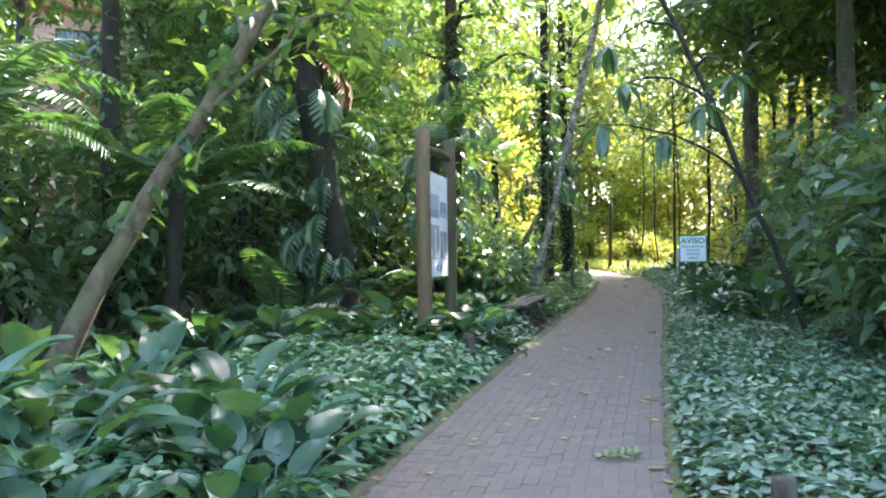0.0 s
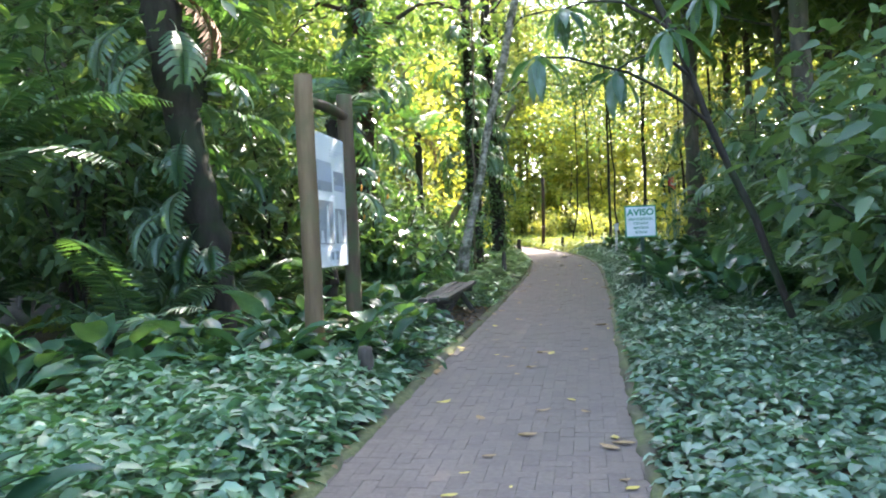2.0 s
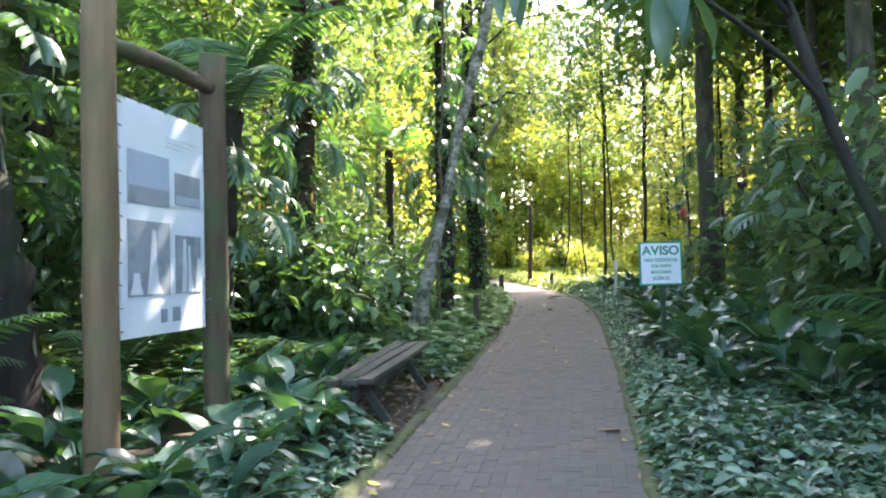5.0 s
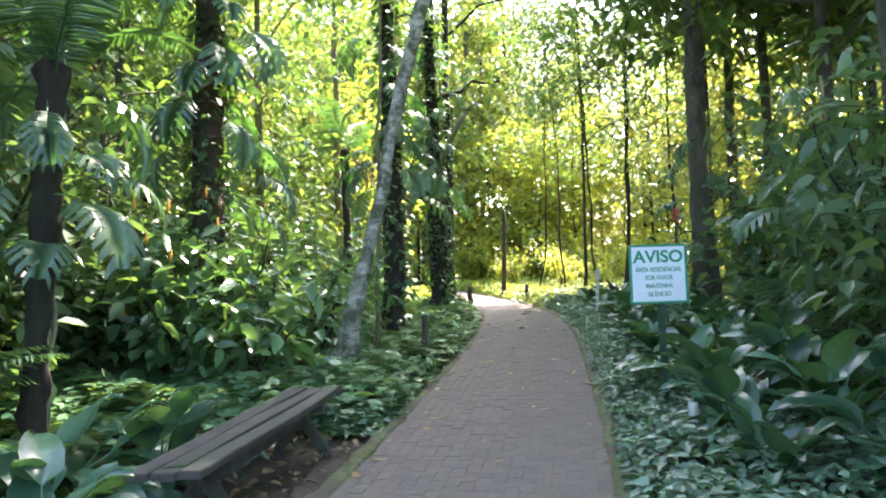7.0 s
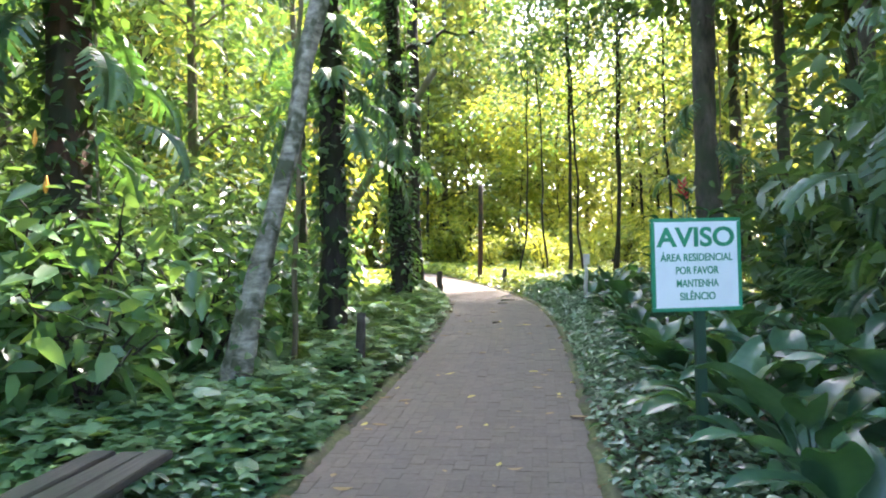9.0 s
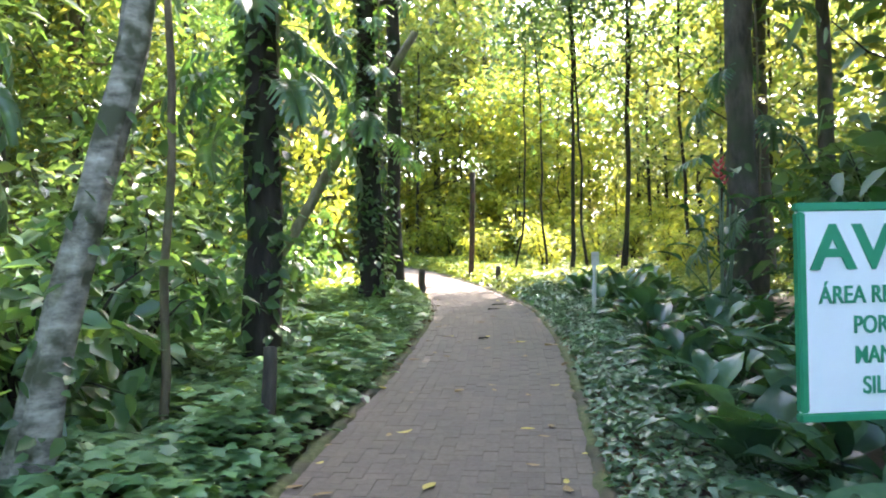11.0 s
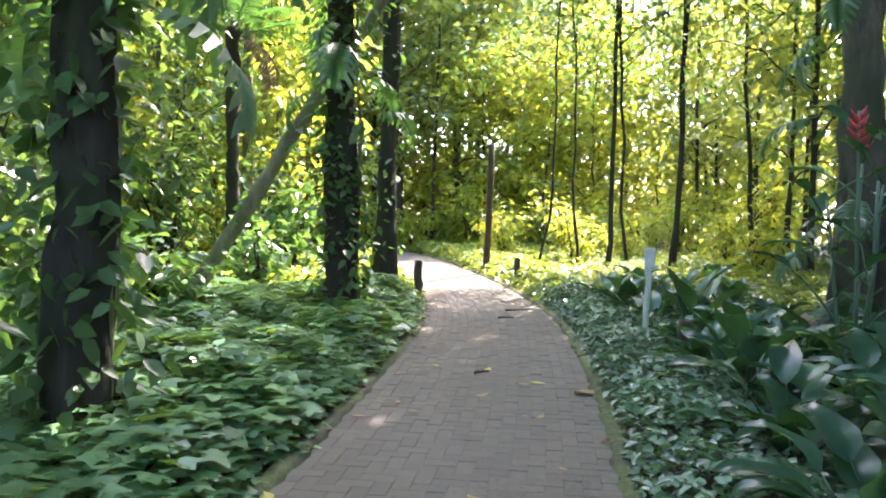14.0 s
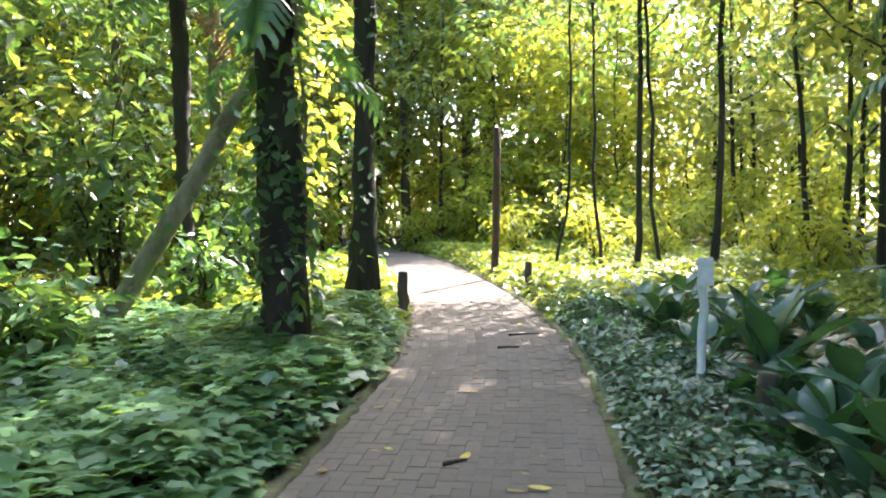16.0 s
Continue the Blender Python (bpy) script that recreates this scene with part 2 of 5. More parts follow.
def box_bm(sx, sy, sz, bevel=0.006, centre=(0, 0, 0)):
    bm = bmesh.new()
    bmesh.ops.create_cube(bm, size=1.0)
    for v in bm.verts:
        v.co = Vector((v.co.x * sx, v.co.y * sy, v.co.z * sz)) + Vector(centre)
    if bevel:
        bmesh.ops.bevel(bm, geom=list(bm.edges), offset=bevel, segments=2, affect='EDGES')
    return bm


def norm(a):
    return a / np.maximum(np.linalg.norm(a, axis=-1, keepdims=True), 1e-9)


def leaf_cloud(rng, P, D, up, L, ratio=0.45, fold=0.25, droop=0.15, oval=True):
    """Leaves at P along D: folded along the midrib, tip drooping. Returns vertices and quad or triangle faces."""
    n = len(P)
    D = norm(D)
    S = norm(np.cross(D, up))
    N = np.cross(S, D)
    L = np.broadcast_to(np.asarray(L, float), (n,))[:, None]
    W = L * ratio * 0.5
    tip = P + D * L - np.array([0, 0, 1.0]) * L * droop
    if oval:
        a = P + D * L * 0.28 + N * W * fold
        c = P + D * L * 0.66 + N * W * fold - np.array([0, 0, 1.0]) * L * droop * 0.4
        V = np.stack([P, a - S * W * 0.92, c - S * W * 0.8, tip, c + S * W * 0.8, a + S * W * 0.92], 1).reshape(-1, 3)
        k = (np.arange(n) * 6)[:, None]
        F = np.concatenate([k + np.array([0, 3, 2, 1]), k + np.array([0, 5, 4, 3])])
    else:
        a = P + D * L * 0.45 + N * W * fold
        V = np.stack([P, a - S * W, tip, a + S * W], 1).reshape(-1, 3)
        k = (np.arange(n) * 4)[:, None]
        F = np.concatenate([k + np.array([0, 2, 1]), k + np.array([0, 3, 2])])
    return V, F


def lobed_cloud(rng, P, D, up, L):
    """Ivy leaves: five pointed lobes round a stalk end, slightly cupped."""
    n = len(P)
    D = norm(D)
    S = norm(np.cross(D, up))
    N = np.cross(S, D)
    out = [P + D * (0.12 * L)[:, None]]
    for a, r in ((180, 0.14), (128, 0.60), (98, 0.46), (64, 0.76), (32, 0.58), (0, 0.96), (-32, 0.58), (-64, 0.76), (-98, 0.46), (-128, 0.60)):
        ca, sa = math.cos(radians(a)), math.sin(radians(a))
        rr = (L * r * 0.78 * rng.uniform(0.85, 1.12, n))[:, None]
        out.append(P + D * (0.12 * L)[:, None] + D * ca * rr + S * sa * rr * 0.95 + N * rr * (0.06 if r < 0.59 else -0.10))
    V = np.stack(out, 1).reshape(-1, 3)
    k = (np.arange(n) * 11)[:, None]
    F = np.concatenate([k + np.array([0, 1 + j, 1 + (j + 1) % 10]) for j in range(10)])
    return V, F


def rand_dirs(rng, n, zlo=-0.6, zhi=0.6):
    a = rng.uniform(0, 2 * np.pi, n)
    z = rng.uniform(zlo, zhi, n)
    r = np.sqrt(np.maximum(0, 1 - z * z))
    return np.stack([r * np.cos(a), r * np.sin(a), z], 1)


def tube(pts, radii, sides=10, bumpy=0.0, seed=0, cap=True):
    """A tapered tube along a line of points."""
    pts, radii = np.asarray(pts, float), np.asarray(radii, float)
    rng = np.random.default_rng(seed)
    T = norm(np.gradient(pts, axis=0))
    ref = np.array([0.3, 1.0, 0.05])
    A = norm(np.cross(T, ref))
    B = np.cross(T, A)
    ang = np.linspace(0, 2 * np.pi, sides, endpoint=False)
    ph = rng.uniform(0, 6.28, 3)
    V = []
    for i in range(len(pts)):
        w = radii[i] * (1 + bumpy * (np.sin(ang * 2 + ph[0] + i * 0.35) * 0.5 + np.sin(ang * 5 + ph[1] - i * 0.9) * 0.3 + rng.normal(0, 0.35, sides)))
        V.append(pts[i] + np.outer(np.cos(ang) * w, A[i]) + np.outer(np.sin(ang) * w, B[i]))
    V = np.concatenate(V)
    F = []
    for i in range(len(pts) - 1):
        for j in range(sides):
            F.append((i * sides + j, i * sides + (j + 1) % sides, (i + 1) * sides + (j + 1) % sides, (i + 1) * sides + j))
    if cap:
        V = np.concatenate([V, pts[-1:] + T[-1:] * radii[-1] * 0.15])
        c, o = len(V) - 1, (len(pts) - 1) * sides
        for j in range(0, sides, 2):
            F.append((o + j, o + (j + 1) % sides, o + (j + 2) % sides, c))
    return V, np.array(F)


def join(pieces):
    V, F, o = [], [], 0
    for v, f in pieces:
        V.append(v)
        F.append(f + o)
        o += len(v)
    return np.concatenate(V), np.concatenate(F)


def bend(a, b, n, sag=(0, 0, 0), wob=0.0, seed=0):
    rng = np.random.default_rng(seed)
    t = np.linspace(0, 1, n)[:, None]
    p = np.asarray(a, float) * (1 - t) + np.asarray(b, float) * t + np.asarray(sag, float) * 4 * t * (1 - t)
    w = rng.normal(0, wob, (n, 3))
    w[0] = 0
    return p + w


# ---- ground ----
def build_ground():
    xs = np.concatenate([[-600, -200, -90, -50], np.arange(-30, 36, 0.6), [55, 95, 200, 600]])
    ys = np.concatenate([[-600, -200, -80, -40], np.arange(-20, 62, 0.6), [75, 110, 200, 600]])
    X, Y = np.meshgrid(xs, ys)
    Z = gz(X, Y)
    off = np.abs(X - path_x(Y)) - path_half(Y) - 0.25
    rise = np.clip(off / 1.5, 0, 1)
    rough = np.sin(X * 1.3 + Y * 0.7) * 0.03 + np.sin(X * 0.43 - Y * 1.1) * 0.04
    Z = Z - 0.045 + rise * (0.03 + rough)
    n, k = X.shape
    V = np.stack([X.ravel(), Y.ravel(), Z.ravel()], 1)
    i = (np.arange(n - 1)[:, None] * k + np.arange(k - 1)[None, :]).ravel()
    F = np.stack([i, i + 1, i + 1 + k, i + k], 1)
    return tagged(fast_mesh("ground", V, F, M_SOIL), "dark forest soil with leaf litter", "ground", kind="structure")


build_ground()


def strip(name, mat, offs, y0, y1, step=0.25, wob=0.0, seed=0):
    """A ribbon along the path; offs: (side offset from the middle as a function of y, height)."""
    rng = np.random.default_rng(seed)
    ys = np.arange(y0, y1, step)
    rows = []
    for f, h in offs:
        x = path_x(ys) + f(ys) + rng.normal(0, wob, len(ys))
        rows.append(np.stack([x, ys, gz(x, ys) + h + rng.normal(0, wob * 0.3, len(ys))], 1))
    V = np.concatenate(rows)
    n = len(ys)
    F = np.concatenate([np.stack([np.arange(n - 1) + j * n, np.arange(n - 1) + (j + 1) * n, np.arange(n - 1) + (j + 1) * n + 1, np.arange(n - 1) + j * n + 1], 1) for j in range(len(offs) - 1)])
    return fast_mesh(name, V, F, mat)


pavement = strip("pavement", M_JOINT, [(lambda y: -path_half(y), -0.06), (lambda y: -path_half(y), -0.0036), (lambda y: path_half(y), -0.0036), (lambda y: path_half(y), -0.06)], -13, 59)
tagged(pavement, "curving footpath of worn greyish red pavers", "footpath", kind="structure")
for _s, _sd in ((-1, 4), (1, 5)):
    edge = strip("kerb", M_MOSS, [(lambda y, s=_s: s * (path_half(y) - 0.015), -0.05), (lambda y, s=_s: s * path_half(y), 0.016), (lambda y, s=_s: s * (path_half(y) + 0.05), 0.03),
                                  (lambda y, s=_s: s * (path_half(y) + 0.11), 0.022), (lambda y, s=_s: s * (path_half(y) + 0.15), -0.06)], -13, 59, 0.12, 0.014, _sd)
    tagged(edge, "low mossy path edging", "kerb", kind="structure")


# ---- leaves in numbers ----
def soften(rng, D, amount):
    return D + rng.normal(0, amount, D.shape)


def ground_cover(name, label, mat, inside, x0, x1, y0, y1, per_m2, size, height, ratio=0.6, seed=1, tilt=0.35, oval=True, lobed=False):
    """A bed of low leaves; inside(x, y) gives 0..1, the bed's height share at that place."""
    rng = np.random.default_rng(seed)
    n = int((x1 - x0) * (y1 - y0) * per_m2)
    x, y = rng.uniform(x0, x1, n), rng.uniform(y0, y1, n)
    s = inside(x, y)
    keep = (s > 0.02) & (rng.uniform(0, 1, n) < np.clip(s * 3, 0.15, 1))
    x, y, s = x[keep], y[keep], s[keep]
    n = len(x)
    top = height * s * (0.8 + 0.16 * np.sin(x * 2.1 + 1) * np.cos(y * 1.7) + 0.12 * np.sin(x * 5.3 + y * 4.1))
    depth = rng.uniform(0, 1, n) ** (2.6 if lobed else 1.8)
    z = gz(x, y) + top * (1 - 0.75 * depth) + rng.normal(0, 0.015, n)
    P = np.stack([x, y, np.maximum(z, gz(x, y) + 0.015)], 1)
    D = rand_dirs(rng, n, -tilt, tilt * 0.8)
    up = np.array([0, 0, 1.0]) + rng.normal(0, 0.16 if lobed else 0.28, (n, 3))
    L = size * rng.uniform(0.6, 1.35, n)
    V, F = lobed_cloud(rng, P, D, up, L) if lobed else leaf_cloud(rng, P, D, up, L, ratio, 0.3, 0.22, oval)
    ob = fast_mesh(name, V, F, mat)
    return tagged(ob, label, "ground cover", kind="stuff")


def edge_share(off, near, far):
    """0 at the path's edge, growing to 1 at 'near' metres from it, and fading at 'far'."""
    return np.clip((off + 0.06) / near, 0, 1) ** 0.6 * np.clip((far - off) / 0.6, 0, 1)


def off_left(x, y):
    return path_x(y) - path_half(y) - 0.15 - x


def off_right(x, y):
    return x - path_x(y) - path_half(y) - 0.13


def bench_clear(x, y):
    """Bare earth under and before the bench."""
    a = radians(16.6)
    u = (x - 1.52) * math.cos(a) - (y - 13.6) * math.sin(a)
    v = (x - 1.52) * math.sin(a) + (y - 13.6) * math.cos(a)
    return 1 - (np.clip(1.5 - np.abs(v), 0, 0.25) / 0.25) * (np.clip(0.75 - np.abs(u - 0.3), 0, 0.2) / 0.2)


ground_cover("groundcover_bed", "bed of pale green variegated ground cover leaves", M_COVER,
             lambda x, y: edge_share(off_left(x, y), 0.45, 3.0) * np.clip((y - 3.2) / 0.6, 0, 1) * np.clip((9.6 - y) / 0.5, 0, 1),
             -4.5, 1.3, 2.5, 10.2, 1050, 0.11, 0.45, 0.62, 1)
ground_cover("groundcover_bed", "dark green low ground cover along the path", M_COVER_DARK,
             lambda x, y: edge_share(off_left(x, y), 0.5, 1.4) * bench_clear(x, y) * np.clip((y - 8.8) / 0.5, 0, 1) * np.clip((15.6 - y) / 0.6, 0, 1),
             -1.8, 3.2, 8.5, 16, 850, 0.085, 0.36, 0.6, 2)
ground_cover("groundcover_bed", "low ground cover with small green leaves tinted for skylight", M_COVER_DARK,
             lambda x, y: edge_share(off_right(x, y), 0.35, 3.6) * np.clip((15.0 - y) / 1.5, 0, 1),
             0.3, 8.6, 1.0, 15.5, 900, 0.085, 0.30, 0.68, 3)
ground_cover("groundcover_bed", "narrow strip of small-leaved ground cover", M_COVER_DARK,
             lambda x, y: edge_share(off_right(x, y), 0.3, 1.3) * np.clip((y - 13.5) / 1.5, 0, 1),
             4.5, 9.2, 13.5, 29, 1000, 0.066, 0.36, 0.72, 4)
ground_cover("groundcover_bed", "bed of lush lobed ivy ground cover", M_COVER_ROUND,
             lambda x, y: edge_share(off_left(x, y), 0.4, 4.2) * np.clip((y - 14.6) / 0.8, 0, 1) * bench_clear(x, y) * (y < 28),
             -1.6, 6.0, 14.6, 28, 520, 0.15, 0.44, 0.8, 5, 0.3, lobed=True)
ground_cover("groundcover_bed", "low green ground cover under the trees", M_COVER_SUN,
             lambda x, y: edge_share(off_left(x, y), 0.4, 8.0) * np.clip((y - 14.6) / 0.8, 0, 1) * bench_clear(x, y) * ((y >= 27.6) | (off_left(x, y) > 3.4)),
             -5.5, 6.0, 14.6, 38, 200, 0.17, 0.40, 0.8, 15, oval=False)
ground_cover("groundcover_bed", "sunlit hedge-like ground cover beyond the bend", M_COVER_SUN,
             lambda x, y: edge_share(off_right(x, y), 0.3, 7.0) * np.clip((y - 27.0) / 1.5, 0, 1),
             6.0, 15.0, 27, 46, 280, 0.13, 0.42, 0.75, 6, oval=False)
ground_cover("leaf_litter", "brown fallen leaf litter on the soil", M_LITTER,
             lambda x, y: 0.35 * np.ones_like(x) * ((np.abs(x - path_x(y)) > path_half(y) + 0.02) & (np.abs(x - path_x(y)) < path_half(y) + 1.6)),
             -3, 9.5, 2, 30, 60, 0.09, 0.03, 0.5, 7)


# ---- large-leaved plants ----
def blade_mesh(name, seed, length=0.46, width=0.19, stalk=0.38, arch=0.6, mat=None, ripple=0.010):
    """One big leaf with its stalk: the blade arches over, grooved along the midrib, with a wavy rim."""
    rng = np.random.default_rng(seed)
    nl, nw = 9, 5
    V = []
    pitch = radians(64)
    p = np.array([0.0, 0.0])
    spine = [p.copy()]
    seg = stalk / 4
    for i in range(4):
        pitch -= radians(6)
        p = p + seg * np.array([math.cos(pitch), math.sin(pitch)])
        spine.append(p.copy())
    base_i = len(spine) - 1
    curve = []
    for i in range(nl):
        curve.append((p.copy(), pitch))
        pitch -= arch * 2.0 / nl * (0.6 + 0.8 * i / nl)
        p = p + length / (nl - 1) * np.array([math.cos(pitch), math.sin(pitch)])
    wave = rng.uniform(0, 6.28)
    for i, (c, ph) in enumerate(curve):
        t = i / (nl - 1)
        w = width * 0.56 * (math.sin(math.pi * min(1, t ** 0.72 * 0.985 + 0.015)) ** 0.9) * (1 - 0.22 * t)
        for j in range(nw):
            u = (j / (nw - 1)) * 2 - 1
            lift = abs(u) * w * 0.32 + math.sin(t * 9 + wave + u * 2) * ripple * abs(u)
            V.append((c[0] - math.sin(ph) * lift, u * w, c[1] + math.cos(ph) * lift))
    F = [(i * nw + j, (i + 1) * nw + j, (i + 1) * nw + j + 1, i * nw + j + 1) for i in range(nl - 1) for j in range(nw - 1)]
    sv, sf = tube(np.array([(s[0], 0, s[1]) for s in spine]), np.linspace(0.011, 0.006, len(spine)), 5, cap=False)
    V2, F2 = join([(np.array(V), np.array(F)), (sv, sf)])
    ob = fast_mesh(name, V2, F2, mat or M_BIG)
    me = ob.data
    bpy.data.objects.remove(ob)
    return me


BLADES = [blade_mesh("leaf", 10 + i, 0.36 + 0.04 * (i % 3), 0.165 + 0.025 * (i % 2), 0.34 + 0.10 * (i % 3), 0.38 + 0.4 * (i % 4) / 3) for i in range(6)]
BROAD = [blade_mesh("leaf", 20 + i, 0.44 + 0.05 * (i % 3), 0.20 + 0.03 * (i % 2), 0.34 + 0.12 * (i % 3), 0.42 + 0.4 * (i % 3) / 2, ripple=0.018) for i in range(5)]
LONG = [blade_mesh("leaf", 40 + i, 0.50 + 0.06 * (i % 3), 0.20 + 0.03 * (i % 2), 0.16 + 0.08 * (i % 3), 0.45 + 0.6 * (i % 4) / 3, ripple=0.022) for i in range(7)]
BIGPLANT_NO = 0


def big_plant(x, y, scale=1.0, leaves=26, label="glossy dark green broad-leaved plant in a clump", meshes=None, group="broad-leaved plants", name="broadleaf_plant"):
    global BIGPLANT_NO
    BIGPLANT_NO += 1
    rng = np.random.default_rng(500 + BIGPLANT_NO)
    root = thing(name, pose(x, y, float(gz(x, y)) - 0.03, 0, 0, rng.uniform(0, 360)), label, "plant", group)
    for i in range(leaves if y < 22 else 21):
        kinds = BROAD if x > 4.4 else LONG if 8.5 < y and i % 5 else BLADES
        lf = new("leaf", kinds[rng.integers(len(kinds))])
        lf.parent = root
        a = i * 137.5 + rng.uniform(-25, 25)
        s = (1.12 * min(scale, 1.1) if x < 3 else min(scale, 1.05) * (1.0 if y < 18 else 0.86)) * rng.uniform(0.6, 1.12)
        lf.matrix_local = pose(rng.uniform(-0.06, 0.06), rng.uniform(-0.06, 0.06), 0.0, rng.uniform(-10, 10), rng.uniform(-14, 26) - (16 if x > 4.4 else 8), a) @ Matrix.Diagonal((s, s * rng.uniform(0.9, 1.2), s, 1))
    return root


rng0 = np.random.default_rng(11)
# by the start, left
for px, py, sc in [(-1.35, 4.35, 0.8), (-1.8, 4.9, 1.1), (-2.3, 4.3, 1.1), (-2.7, 5.2, 1.15), (-1.75, 5.7, 0.95), (-3.2, 4.6, 1.1), (-3.3, 5.9, 1.1), (-2.5, 6.2, 1.0), (-1.15, 3.7, 0.7), (-1.9, 3.5, 0.8),
                   (-3.9, 6.6, 1.1), (-3.0, 6.9, 1.0), (-4.4, 5.4, 1.1), (-2.6, 3.5, 0.9), (-1.05, 4.85, 0.95), (-1.0, 4.15, 0.85), (-1.45, 5.35, 1.05)]:
    big_plant(px, py, sc)
# behind the pale bed, before the board
for px, py, sc in [(-2.9, 9.4, 1.1), (-2.3, 9.9, 1.15), (-1.7, 9.3, 1.1), (-1.1, 9.8, 1.15), (-0.6, 9.2, 1.1), (-0.55, 10.2, 1.05), (0.05, 9.7, 1.0), (0.15, 10.5, 1.0), (0.45, 11.1, 1.0), (-3.6, 10.0, 1.1),
                   (-3.4, 8.7, 1.0), (0.5, 10.0, 0.8), (0.75, 11.8, 1.0), (0.6, 12.6, 1.05), (0.3, 13.3, 1.0), (-0.7, 11.3, 1.0), (-1.6, 10.9, 1.0), (0.9, 13.6, 0.9), (-0.5, 12.8, 1.0), (-4.3, 9.2, 1.0)]:
    big_plant(px, py, sc)
# right, round the sign and beyond
for px, py, sc in [(5.35, 14.4, 1.15), (5.95, 14.3, 1.3), (6.4, 14.9, 1.4), (5.6, 15.6, 1.2), (6.1, 15.7, 1.3), (5.0, 13.5, 0.9), (5.6, 13.4, 1.1), (6.5, 13.8, 1.4), (6.2, 16.6, 1.2), (6.9, 16.2, 1.4),
                   (6.7, 17.5, 1.3), (7.3, 17.0, 1.4), (7.0, 18.6, 1.3), (7.6, 18.2, 1.5), (7.3, 19.7, 1.4), (7.9, 19.4, 1.5), (7.7, 20.8, 1.4), (8.2, 20.4, 1.5), (7.9, 21.9, 1.4), (8.5, 21.5, 1.5),
                   (8.1, 23.0, 1.4), (8.7, 22.7, 1.5), (8.3, 24.2, 1.3), (8.9, 24.0, 1.4), (8.5, 25.4, 1.3), (9.2, 25.3, 1.4), (8.8, 26.6, 1.2), (9.5, 23.0, 1.5), (9.3, 21.0, 1.5), (8.6, 19.0, 1.5),
                   (4.7, 12.6, 0.8), (5.4, 12.2, 1.0), (6.2, 12.6, 1.2), (9.8, 26.8, 1.2), (9.0, 27.8, 1.1), (6.95, 20.3, 1.1), (7.3, 21.5, 1.2), (7.5, 22.5, 1.2), (7.8, 23.5, 1.2), (7.9, 24.7, 1.1), (8.0, 25.8, 1.1), (6.6, 19.2, 1.0), (6.3, 18.2, 1.0), (5.9, 17.0, 0.95), (8.2, 27.0, 1.0)]:
    big_plant(px, py, sc)


# ---- trees ----
def climber(parent, axis, radii, n, size, seed, mat=None, h0=0.0, h1=1.0, label="climbing leaves on the trunk", spread=0.12):
    """Leaves that climb a trunk, over a stretch of it."""
    rng = np.random.default_rng(seed)
    t = rng.uniform(h0, h1, n) * (len(axis) - 1)
    i = np.clip(t.astype(int), 0, len(axis) - 2)
    f = (t - i)[:, None]
    c = axis[i] * (1 - f) + axis[i + 1] * f
    r = radii[i] * (1 - f[:, 0]) + radii[i + 1] * f[:, 0]
    a = rng.uniform(0, 6.283, n)
    o = np.stack([np.cos(a), np.sin(a), np.zeros(n)], 1)
    P = c + o * (r + np.abs(rng.normal(0, spread, n)))[:, None]
    D = o * 0.5 + rand_dirs(rng, n) * 0.9 + np.array([0, 0, -0.5])
    V, F = leaf_cloud(rng, P, D, np.array([0, 0, 1.0]) + o * 0.5 + rng.normal(0, 0.45, (n, 3)), size * rng.uniform(0.6, 1.3, n), 0.62, 0.2, 0.15)
    return tagged(fast_mesh("climber", V, F, mat or M_IVY_DARK, parent, label), kind="stuff")


def crown_leaves(rng, centres, spread, per, size, ratio=0.5, droop=0.2, oval=False, flat=0.6):
    """Sprays of leaves round twig ends."""
    C = np.repeat(centres, per, 0)
    n = len(C)
    P = C + rng.normal(0, 1, (n, 3)) * np.array([spread, spread, spread * flat])
    D = norm(P - C) * 0.6 + rand_dirs(rng, n, -0.7, 0.3)
    return leaf_cloud(rng, P, D, np.array([0, 0, 1.0]) + rng.normal(0, 0.45, (n, 3)), size * rng.uniform(0.55, 1.3, n), ratio, 0.2, droop, oval)


TREE_NO = 0


